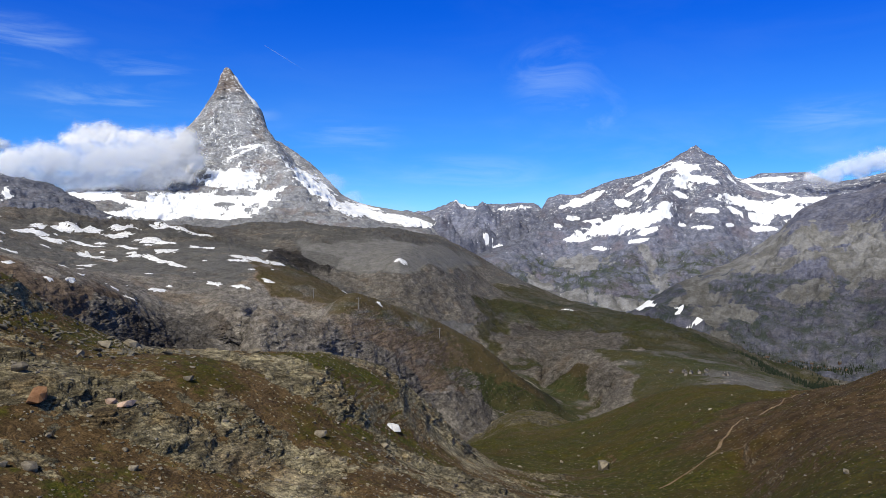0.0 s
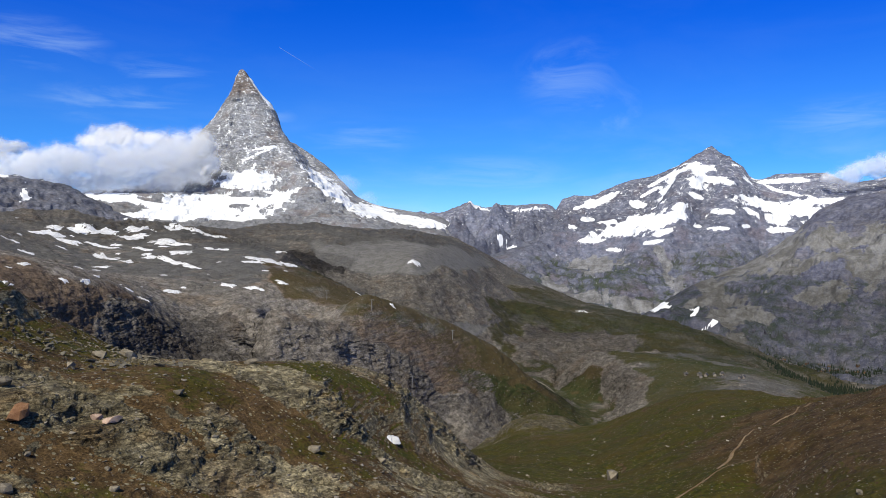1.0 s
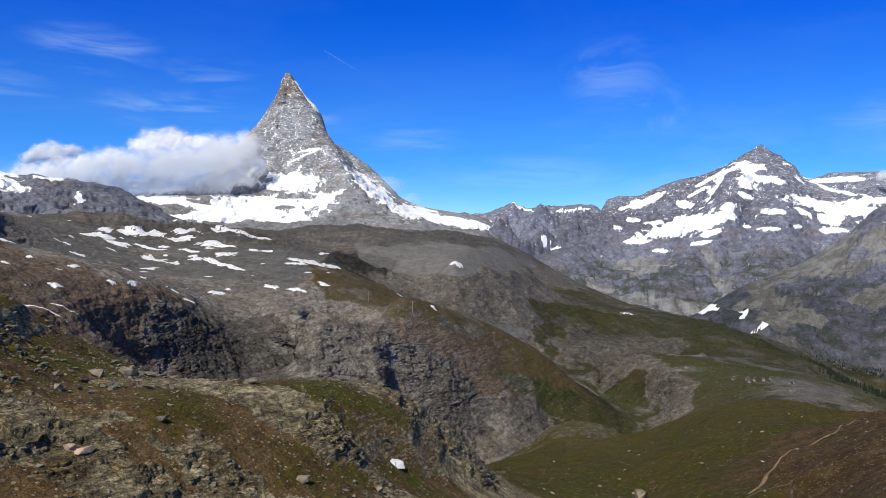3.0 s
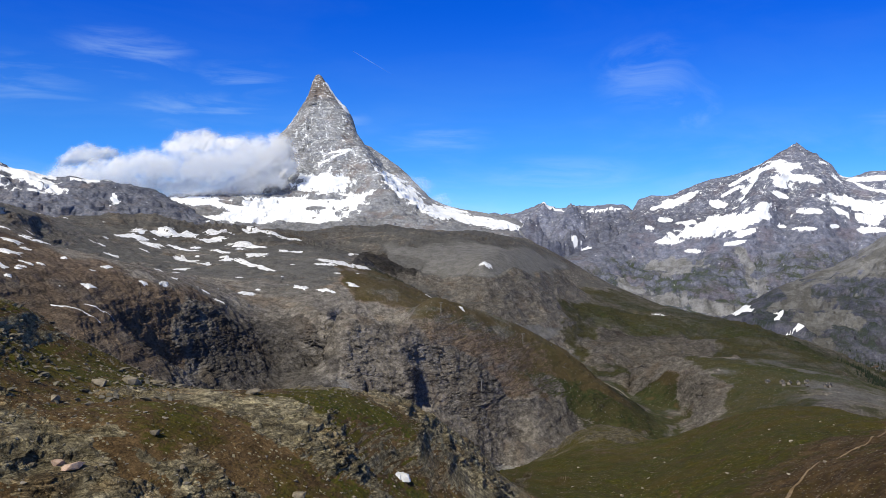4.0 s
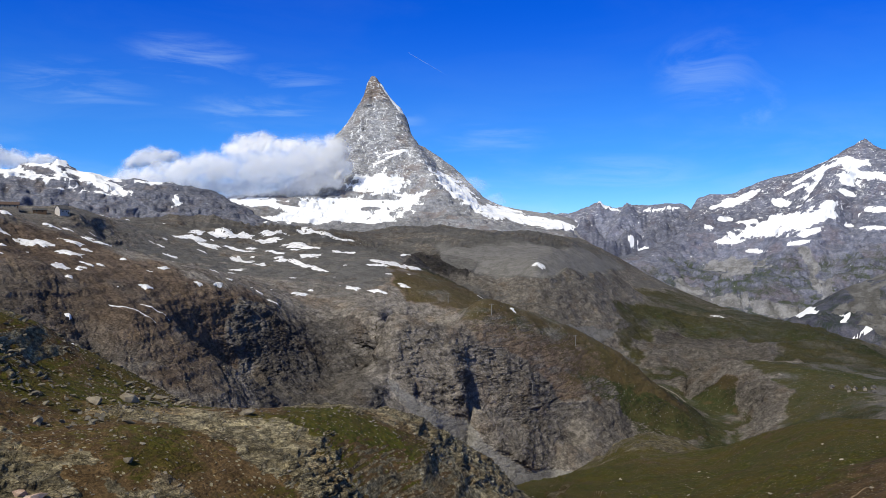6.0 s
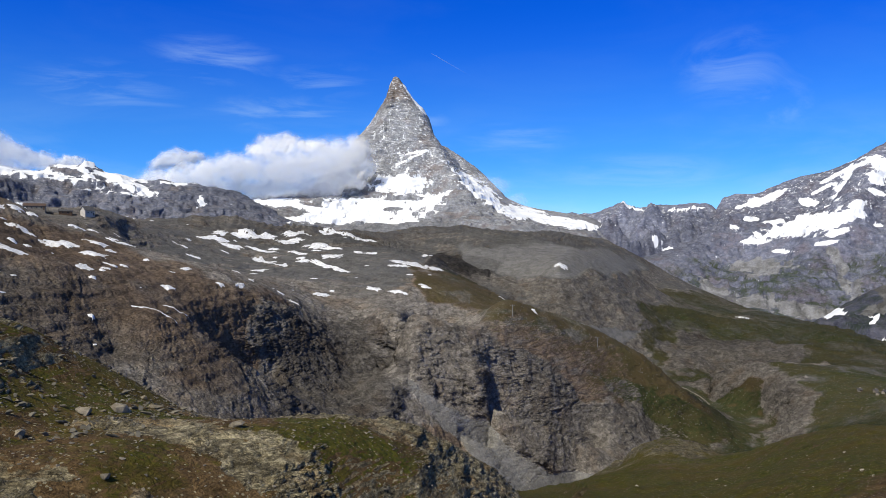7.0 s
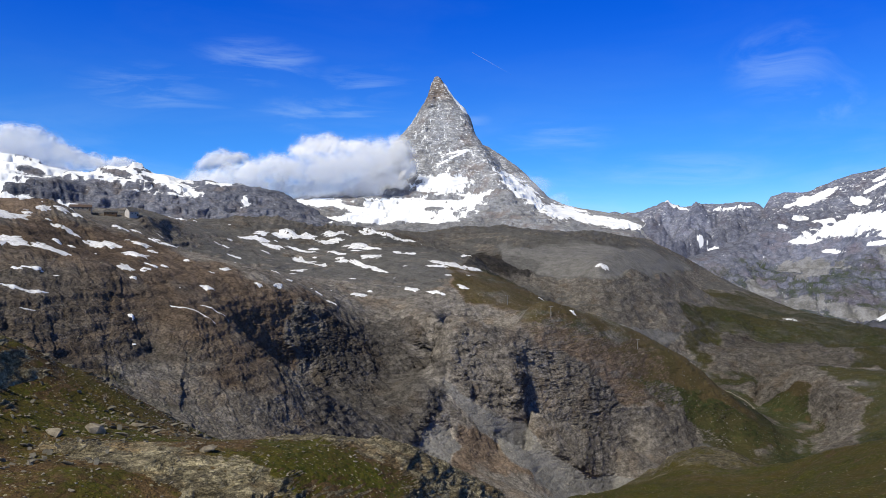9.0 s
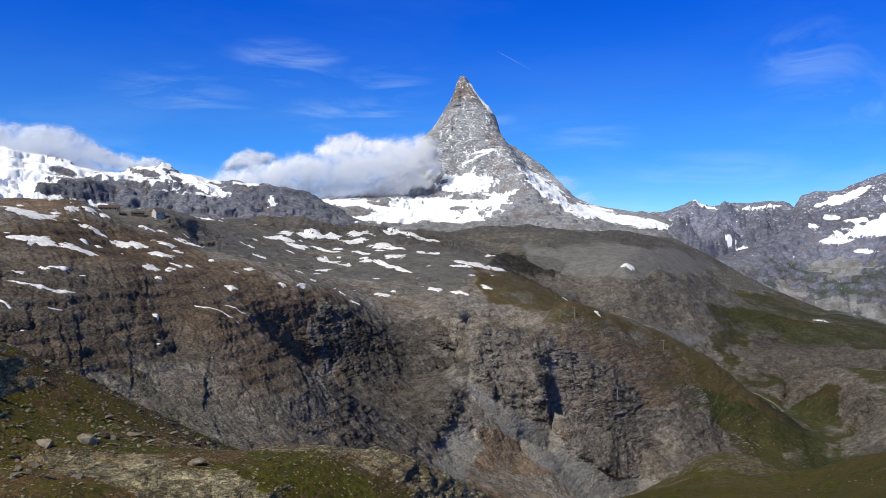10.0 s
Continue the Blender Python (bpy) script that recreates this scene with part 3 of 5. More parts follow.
STREAM_BED = outline(land, [(-65, 1062, -80), (-39, 1041, -86), (5, 1001, -98), (40, 960, -115), (20, 940, -122), (-26, 1000, -106), (-60, 1042, -92)], 137, 3, 12, 2)
# the dark middle face of the cliff; warm lowers its rock colour
DARK_FACE = outline(land, [(-227, 479, -32), (-221, 541, -38), (-209, 534, -50), (-168, 590, -52), (-142, 575, -78), (-124, 511, -94), (-128, 469, -113), (-130, 414, -114), (-156, 421, -100), (-197, 471, -90), (-210, 483, -72), (-222, 470, -56)], 138, 8, 18, 3)
GULLY_SCREE = outline(land, [(-180, 575, -66), (-156, 583, -74), (-133, 531, -82), (-107, 533, -101), (-92, 557, -114), (-79, 574, -119), (-61, 592, -139), (-36, 608, -158), (-4, 591, -163), (-9, 575, -172), (-50, 560, -164), (-74, 550, -142), (-104, 518, -116), (-125, 522, -94), (-156, 575, -87)], 139, 2.5, 12, 1.2)
FOOT_SCREE = outline(land, [(-130, 489, -103), (-117, 495, -113), (-107, 492, -123), (-110, 450, -127), (-116, 422, -120), (-134, 436, -109), (-130, 465, -113)], 140, 2.5, 10, 1.2)
STRIPED_SLAB = outline(land, [(-157, 597, -45), (-118, 578, -51), (-88, 593, -65), (-77, 590, -91), (-85, 575, -107), (-106, 539, -102), (-128, 535, -82), (-156, 585, -72)], 141, 4, 14, 2)
TALUS = outline(land, [(-115, 504, -110), (-94, 543, -119), (-63, 588, -148), (-40, 595, -167), (-69, 487, -140), (-110, 468, -128)], 142, 4, 14, 2)
MOSS = outline(land, [(-235, 263, -35), (-212, 314, -44), (-187, 331, -61), (-163, 331, -78), (-183, 307, -76), (-215, 270, -62)], 143, 8, 14, 4)
RUSTY_SLABS = outline(land, [(-340, 332, 20), (-362, 453, 23), (-313, 467, 8), (-263, 451, -7), (-233, 505, -26), (-212, 527, -43), (-214, 472, -61), (-173, 373, -72), (-198, 339, -52), (-218, 285, -46), (-240, 232, -40)], 144, 12, 30, 5)
meadow, gravel = np.maximum(SLOPE_MEADOW, 0.9 * HILL_GREEN * (1 - 0.9 * PALE_FACE)), np.maximum(np.maximum(GULLY_SCREE, FOOT_SCREE), np.maximum(HILL_SCREE, STREAM_BED))
bare = np.maximum(np.maximum(DARK_FACE, 0.8 * STRIPED_SLAB), np.maximum(0.7 * PALE_FACE, 0.8 * BUTTRESS))
flat = land[..., :2].reshape(-1, 2)
dist = np.hypot(land[..., 0], land[..., 1])
away = smooth(dist, 170, 320)
east, north = land[..., 0], land[..., 1]
# bedrock shows through on the knoll and on the nose of the spur, hardly on the grassy spur
rocky = smooth(north * 0.16 + 3 - east, -6, 6) * smooth(north, 110, 70)
nose = np.exp(-(((east - 24) / 16) ** 2 + ((north - 226) / 22) ** 2))
gorge = np.exp(-(((east - 1.5) / 4.0) ** 2 + ((north - 68) / 14) ** 2))
lumps = fbm(flat / np.array([9.0, 6.0]), 7, 0.68, 61).reshape(dist.shape)
outcrop = smooth(lumps + 0.06 * rocky - 0.5 * (1 - rocky) + 1.1 * nose - 0.8 * np.exp(-(((east + 3.5) / 3.0) ** 2 + ((north - 52.6) / 3.5) ** 2)), 0.0, 0.28) * (1 - away)
crag = 0.3 + 0.35 * smooth(np.degrees(np.arctan2(east, north)), -18, -26) + 0.7 * smooth(1 - normals(land)[..., 2], 0.05, 0.25) * (0.6 + 0.4 * smooth(dist, 1500, 800)) + 0.25 * bare + 0.35 * smooth(dist, 780, 1050)
crag = crag * (1 - 0.85 * gravel) * (1 - 0.6 * SLOPE_MEADOW)
land = roughen(land, [(90, 2.5 * away * crag, True, EVEN), (26, 1.3 * away * crag, True, EVEN), (9, 0.6 * away * crag, True, GULLIES), (9, (0.25 + 0.4 * outcrop) * (1 - away), True, SLABS),
                      (3.2, 0.1 + 0.3 * outcrop + 0.15 * away, True, SLABS), (0.9, 0.05 + 0.14 * outcrop, True, SLABS)], 0.4)

# hummocks of the grassy spur
for span, lift in ((26, 1.1), (9, 0.55), (3.5, 0.22)):
    v = fbm(land[..., :2].reshape(-1, 2) / span, 3, 0.5, 160 + int(span), True).reshape(dist.shape)
    land[..., 2] += v * lift * (1 - rocky) * (1 - away) * smooth(dist, 60, 90) * smooth(dist, 260, 215)
# humps, gullies and ledges of the plateau, the hill and the bare faces
hill = smooth(dist, 860, 1020) * (0.3 + 0.7 * smooth(dist, 1900, 1500))
shelf = smooth(dist, 560, 700) * smooth(dist, 1050, 900)
flat3 = land.reshape(-1, 3)
for span, lift, on in ((260, 15, hill), (100, 9, hill), (38, 4.5, hill), (14, 1.8, hill), (70, 2.4, shelf), (24, 1.4, shelf), (9, 0.6, shelf)):
    v = fbm(flat3 / np.array([span, span, span * 0.6]), 3, 0.5, 150 + span, True).reshape(dist.shape)
    land[..., 2] += (v - 0.35) * lift * on * (1 - 0.75 * gravel)
for span, lift in ((34, 2.2), (12, 1.3), (4.5, 0.7)):
    v = fbm(land.reshape(-1, 3) / np.array([span * 1.3, span, span * 0.7]), 3, 0.55, 170 + int(span), True).reshape(dist.shape)
    land = land + normals(land) * (v * lift * bare * away)[..., None]

# joints and slabs: the bedrock of the knoll breaks into tilted blocks and ledges, the cliffs into leaning slabs


def broken(grid, plan, size, height, crack, seed):
    own, edge = blocks(plan.reshape(-1, 2) / size, seed)
    v = own * 0.5 * height.ravel() - (1 - smooth(edge, 0.0, 0.16)) * crack.ravel()
    return grid + normals(grid) * v.reshape(grid.shape[:2])[..., None]


part_a, part_b = land[:split + 40], land[split - 40:]
oc, fade = outcrop[:split + 40], (1 - away)[:split + 40]
plan = np.stack([part_a[..., 0] * 0.55 + part_a[..., 1] * 0.25 + part_a[..., 2] * 0.6, part_a[..., 1] * 0.8 - part_a[..., 0] * 0.25 + part_a[..., 2] * 1.3], 2)
plan = plan + 0.35 * fbm(part_a.reshape(-1, 3) / 2.0, 3, 0.5, 91).reshape(*part_a.shape[:2], 1)
part_a = broken(part_a, plan, 2.4, 0.24 * oc * fade, 0.05 * oc * fade, 92)
part_a = broken(part_a, plan, 0.8, (0.13 * oc + 0.03) * fade, 0.04 * oc * fade, 93)
part_a = ledges(part_a, 0.6, (0.1, -0.04), 0.45 * oc * fade, 98)
part_a = ledges(part_a, 0.22, (0.12, -0.05), 0.5 * oc * fade, 99)
aw = away[split - 40:]
st = smooth(1 - normals(part_b)[..., 2], 0.12, 0.4) * aw * smooth(dist[split - 40:], 1300, 750)
along = part_b[..., 0] * 0.47 + part_b[..., 1] * 0.88 - 350
turn = np.radians(np.interp(np.degrees(np.arctan2(part_b[..., 0], part_b[..., 1])), [-40, -24, -17, -4, 10], [50, 52, 88, 102, 108]))
rise = part_b[..., 2] + 70
plan = np.stack([(along * np.cos(turn) + rise * np.sin(turn)) * 0.36, rise * np.cos(turn) - along * np.sin(turn)], 2)
plan = plan + 2.2 * fbm(part_b.reshape(-1, 3) / 18.0, 4, 0.55, 94)[..., None].reshape(*part_b.shape[:2], 1)
rib = smooth(fbm(part_b.reshape(-1, 3) / np.array([40, 40, 6]), 5, 0.6, 83).reshape(part_b.shape[:2]), 0.05, 0.4)
st = np.maximum(np.maximum(st, 0.85 * bare[split - 40:]) * (1 - 0.9 * gravel[split - 40:]), 0.9 * rib * aw * smooth(dist[split - 40:], 1100, 800))
part_b = ledges(part_b, 5.5, (0.05, -0.03), 0.22 * RUSTY_SLABS[split - 40:] * aw, 101)
st = np.maximum(st * (1 - 0.35 * RUSTY_SLABS[split - 40:]), 0.6 * RUSTY_SLABS[split - 40:] * aw) * (1 - 0.7 * SLOPE_MEADOW[split - 40:])
st = np.maximum(st, 0.55 * aw * smooth(dist[split - 40:], 690, 610) * (1 - SLOPE_MEADOW[split - 40:]) * (1 - gravel[split - 40:]))
part_b = broken(part_b, plan, 11.0, 1.5 * st, 0.4 * st, 95)
part_b = broken(part_b, plan, 4.2, 0.8 * st, 0.3 * st, 96)
part_b = broken(part_b, plan, 1.7, 0.4 * st, 0.18 * st, 97)
land = np.concatenate([part_a[:split], part_b[40:]])
nrm = normals(land)
steep = 1 - nrm[..., 2]
speck = fbm(flat / 7.0, 6, 0.68, 71).reshape(dist.shape)
broad = fbm(flat / np.array([60.0, 30.0]), 4, 0.5, 75).reshape(dist.shape)
wide = fbm(flat / 130.0, 5, 0.55, 81).reshape(dist.shape)
bank = smooth(east, 18, 30) * smooth(north - east * 1.2, 62, 48)      # the brown bank
near_turf = (0.4 + 1.1 * speck + 0.35 * smooth(north, 36, 52)) * rocky + (0.9 + 0.6 * speck) * (1 - rocky) - 0.55 * bank - 0.7 * outcrop + 0.25 * nose - 1.5 * gorge - 1.5 * smooth(steep, 0.17, 0.34)
near_soil = 1.0 + 0.5 * speck - 1.15 * outcrop - 0.8 * nose - 1.0 * gorge - 1.3 * smooth(steep, 0.24, 0.42)
head = np.degrees(np.arctan2(east, north))
gentle = smooth(steep, 0.36, 0.16)
ribs = fbm(land.reshape(-1, 3) / np.array([40, 40, 6]), 5, 0.6, 83).reshape(dist.shape)
slope_turf = -0.35 + 0.3 * wide + 0.25 * ribs + 0.95 * SLOPE_MEADOW + 1.0 * HILL_GREEN * (1 - 0.75 * PALE_FACE) + 0.6 * MOSS + 0.3 * RUSTY_SLABS * smooth(land[..., 2], -30, -50) - 0.9 * gravel - 0.5 * smooth(steep, 0.45, 0.65)
slope_soil = 0.15 - 0.4 * smooth(dist, 680, 600) + 0.45 * gentle * smooth(dist, 560, 760) + 0.3 * wide + gravel - 0.8 * bare + 0.25 * TALUS - 0.5 * smooth(ribs, 0.05, 0.4) * (1 - gravel) - 0.4 * SLOPE_MEADOW
turf = near_turf * (1 - away) + slope_turf * away
soil = near_soil * (1 - away) + slope_soil * away
fleck = fbm(flat / np.array([24.0, 13.0]), 6, 0.6, 77).reshape(dist.shape)
warm = (0.05 + 0.3 * speck + 1.1 * fleck + 0.3 * bank - 0.9 * nose - 0.4 * (1 - rocky) * (1 - bank)) * (1 - away) + away * (0.85 * RUSTY_SLABS * (0.75 + 0.8 * wide) + 0.75 * TALUS + 0.7 * SLOPE_MEADOW * (1 - FRESH_GREEN) * (0.7 + wide + ribs) + 0.25 * wide + 0.2 * ribs
                                                                                              - 0.9 * DARK_FACE - 0.7 * BUTTRESS - 0.5 * FRESH_GREEN - 0.4 * gravel + 1.2 * np.exp(-(((head + 43.4) / 2.6) ** 2 + ((dist - 595) / 60) ** 2)))
# the gorge side's colour is raised, for pale rock and for sunlight it misses
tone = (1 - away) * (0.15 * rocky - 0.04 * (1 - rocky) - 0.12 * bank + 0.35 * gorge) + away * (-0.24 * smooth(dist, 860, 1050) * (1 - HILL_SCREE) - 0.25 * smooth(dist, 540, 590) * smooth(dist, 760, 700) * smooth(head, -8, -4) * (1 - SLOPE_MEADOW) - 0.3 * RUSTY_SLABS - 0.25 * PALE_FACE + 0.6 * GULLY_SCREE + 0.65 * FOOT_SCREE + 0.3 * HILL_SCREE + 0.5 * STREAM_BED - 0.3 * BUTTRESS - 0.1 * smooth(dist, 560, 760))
snow = np.full(steep.shape, -1.0)
cover = (("turf", turf), ("soil", soil), ("snow", snow), ("warm", warm), ("tone", tone))
ground = tagged(sheet("ground", land, near_mat, cover, (0, split + 1)), "stony alpine ground with bedrock, thin turf and bare soil", "ground", kind="structure")
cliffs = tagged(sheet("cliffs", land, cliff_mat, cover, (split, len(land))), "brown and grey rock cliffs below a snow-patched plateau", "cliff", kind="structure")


def land_at(x, y):
    """The place and the normal of the ground at plan coordinates (arrays or numbers)."""
    place = column_at(BASE_R, NEAR_AZ, x, y)
    where, up = sample(land, *place), sample(nrm, *place)
    return (where[0], up[0]) if np.ndim(x) == 0 else (where, up)


GRIDS = {}


def massif(name, lines, az, near, far, size, turn, depth, material, rough, fields, label, seed, bare=(), gravel=(), dust=0.0, dust_above=200, warm_above=9000, grass_below=-150, big=130, crest=0.2, fill=0.95, lush=0.5, beds=(), dark=None):
    across = np.linspace(az[0], az[1], int(size[0] * Q))
    rings = np.linspace(near, far, int(size[1] * 1.4))
    grid, out = respace(relief(lines, across, rings, turn, lambda r: r / depth, 1), rings, int(size[1] * Q), 0.25)
    tilt = grid[..., 2] / out
    below = (crest + (1 - crest) * smooth(tilt.max(0)[None] - tilt, 0.0, 0.035)) * smooth(out - near, 0, 250)
    # spurs and gullies run down the slopes
    plan = grid[..., :2].reshape(-1, 2)
    bend = fbm(plan / 240, 3, 0.5, seed + 9)[:, None]
    for k, (span, share) in enumerate(((340, 1.0), (130, 0.42), (52, 0.17), (21, 0.07))):
        spurs = fbm(plan / span + 0.3 * bend, 2, 0.5, seed + 8 + k, True).reshape(tilt.shape)
        grid[..., 2] += spurs * big * share * below
        hollow = -spurs if k == 0 else hollow - spurs * (0.6 if k == 1 else 0.0)
    grid = roughen(grid, [(a, b * below, c, d) for a, b, c, d in rough], 0.4, seed)
    for height, strength in beds:
        grid = ledges(grid, height, (0.12, 0.05), strength * np.minimum(below * 1.6, 1), seed + 12)
    nrm = normals(grid)
    steep = 1 - nrm[..., 2]
    flat = grid.reshape(-1, 3)
    mask = patches(grid, fields, seed, 0.5, 34.0)
    if bare:
        mask = np.minimum(mask, -patches(grid, bare, seed + 2, 0.3, 30.0))
    # thin snow caught on shelves and in cracks
    shelves = fbm(flat / np.array([46, 46, 13]), 5, 0.65, seed + 3).reshape(steep.shape)
    cracks = fbm(flat / np.array([22, 22, 60]), 4, 0.6, seed + 4, True).reshape(steep.shape)
    caught = dust * smooth(grid[..., 2], dust_above - 120, dust_above + 120) * (1 + 0.9 * np.maximum(shelves, cracks * 0.7 - 0.1))
    waver = 110 * fbm(flat / 240.0, 4, 0.55, seed + 6).reshape(steep.shape)
    mask = np.maximum(mask, hollow * 0.55 + 0.5 * shelves - fill + 0.75 * smooth(grid[..., 2], dust_above - 120, dust_above + 260) - 9.0 * (dust < 0.3))
    mask = np.maximum(mask, np.maximum(shelves, 0.8 * cracks) - 0.7 + 0.3 * dust * smooth(grid[..., 2], dust_above - 200, dust_above + 200) - 0.5 * (dust < 0.3))
    turf = smooth(grid[..., 2] + waver, grass_below + 60, grass_below - 40) * smooth(steep, 0.72, 0.4) * lush
    soil = np.clip(patches(grid, gravel, seed + 5, 0.7, 70.0) * 0.9 + 0.45, 0.1, 1.0) if gravel else np.full(steep.shape, 0.1)
    turf = turf * (1 - smooth(soil, 0.45, 0.62))
    warm = 0.5 * smooth(grid[..., 2], warm_above - 40, warm_above + 30)
    # base colour lowered with height, between the two levels given in dark
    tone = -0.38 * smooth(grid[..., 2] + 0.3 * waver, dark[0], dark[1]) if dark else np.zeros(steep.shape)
    GRIDS[name] = (across, out, grid)
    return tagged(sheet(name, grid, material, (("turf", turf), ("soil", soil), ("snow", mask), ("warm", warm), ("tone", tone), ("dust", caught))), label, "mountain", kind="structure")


# ---- the great peak ----
PEAK_LINES = [[(-1514, 3864, 357), (-1465, 3883, 430), (-1389, 3911, 514), (-1312, 3937, 621), (-1260, 3954, 682), (-1207, 3971, 764), (-1164, 3984, 822), (-1158, 3985, 875), (-1137, 3991, 917), (-1118, 3997, 936), (-1096, 4003, 911), (-1071, 4009, 883), (-1024, 4022, 812), (-983, 4032, 775), (-946, 4041, 712), (-926, 4045, 638), (-904, 4050, 580), (-861, 4060, 566), (-761, 4080, 494), (-673, 4095, 430), (-585, 4109, 335), (-526, 4117, 275), (-436, 4127, 239), (-255, 4142, 201), (-73, 4149, 168), (49, 4150, 79), (201, 4145, -88), (352, 4135, -300)]] + [[(-1118, 3997, 936), (-1045, 3965, 818), (-967, 3922, 694), (-895, 3858, 569), (-814, 3773, 460), (-717, 3630, 322), (-613, 3497, 221), (-472, 3317, 119)], [(-1118, 3966, 789), (-1133, 3899, 632), (-1090, 3817, 479), (-1050, 3746, 388)], [(-911, 4018, 608), (-839, 4024, 529), (-719, 4016, 430), (-646, 3927, 334)], [(-1665, 3416, 266), (-1497, 3493, 272), (-1364, 3547, 276), (-1201, 3605, 273), (-1056, 3650, 311), (-956, 3678, 332), (-853, 3703, 315)], [(-1642, 3091, 127), (-1477, 3173, 119), (-1277, 3259, 117), (-1062, 3335, 125), (-833, 3399, 132), (-666, 3436, 166)]] + [[(-776, 4005, 444), (-613, 3902, 318), (-454, 3773, 191), (-282, 3689, 125), (-119, 3698, 100), (43, 3700, 3), (179, 3696, -160), (314, 3687, -322)], [(-1645, 2687, 81), (-1413, 2815, 81), (-1149, 2933, 88), (-855, 3032, 96), (-533, 3105, 112), (-308, 3135, 90), (-55, 3150, 62), (37, 3150, -21), (152, 3146, -182), (267, 3139, -320)], [(-1436, 2345, -33), (-1004, 2560, -26), (-466, 2710, -28), (-69, 2749, -79), (133, 2747, -321), (233, 2740, -400)], [(-1877, 4035, 121), (-1490, 4193, 342), (-1207, 4283, 600), (-908, 4356, 387), (-436, 4429, 133), (52, 4450, -62), (378, 4434, -452)]]
massif("great_peak", PEAK_LINES, (-32, 4), 2700, 4450, (620, 330), 0.4, 60, peak_mat, [(160, 12, True, GULLIES), (55, 7, True, SLABS), (20, 4, True, SLABS)],
       [(-1001, 336, 129, 56, 0), (-1064, 216, 321, 60, 4), (-1239, 197, 272, 54, 0), (-1170, 162, 381, 30, 0), (-1447, 227, 204, 24, -6), (-1561, 244, 122, 22, 20), (-1306, 145, 122, 16, 0), (-881, 240, 109, 38, 8), (-979, 139, 163, 11, 0), (-624, 306, 151, 26, -40), (-415, 193, 122, 38, -16), (-251, 149, 175, 25, -8), (-123, 120, 89, 17, 0), (-1031, 836, 111, 9, -54), (-915, 683, 60, 9, -65), (-954, 504, 70, 6, 12), (-993, 466, 93, 6, 25)],
       "steep grey rock pyramid peak with snowfields at its foot", 11, [(-685, 225, 60, 62, 0), (-665, 135, 200, 55, 0), (-975, 261, 88, 14, 0), (-1234, 281, 123, 25, 0), (-1009, 202, 49, 11, 0), (-1455, 183, 93, 27, 0), (-1487, 270, 93, 14, 0), (-1379, 226, 71, 8, -12)], dust=0.4, dust_above=280, warm_above=800, grass_below=-900, big=26, crest=0.22, beds=((42, 0.35), (17, 0.4)))

# ---- mountains beyond ----
massif("distant_ridge", [
    [(-317, 4589, 205), (-81, 4599, 199), (3, 4600, 240), (71, 4599, 273), (155, 4597, 240), (290, 4591, 236), (390, 4583, 246), (540, 4568, 265), (589, 4562, 231), (720, 4543, 170), (913, 4508, 136)],
    [(-275, 3991, 76), (-70, 3999, 76), (194, 3995, -41), (484, 3971, -85), (794, 3920, -83)], [(-234, 3392, -197), (675, 3332, -291)], [(-334, 4838, 146), (411, 4833, 181), (963, 4753, 73)]],
    (-4, 12), 3350, 4850, (240, 110), 0.5, 60, hazed_mat, [(48, 6, True, GULLIES), (18, 3, True, SLABS)],
    [(127, 250, 67, 10, -18), (403, 233, 127, 7, 6), (-280, 150, 200, 27, -5), (-130, 127, 100, 17, 0), (280, 3, 47, 17, 0), (220, 53, 33, 10, 0)], "low serrated rock ridge with snow gullies", 21, dust=0.3, dust_above=100, grass_below=-900)
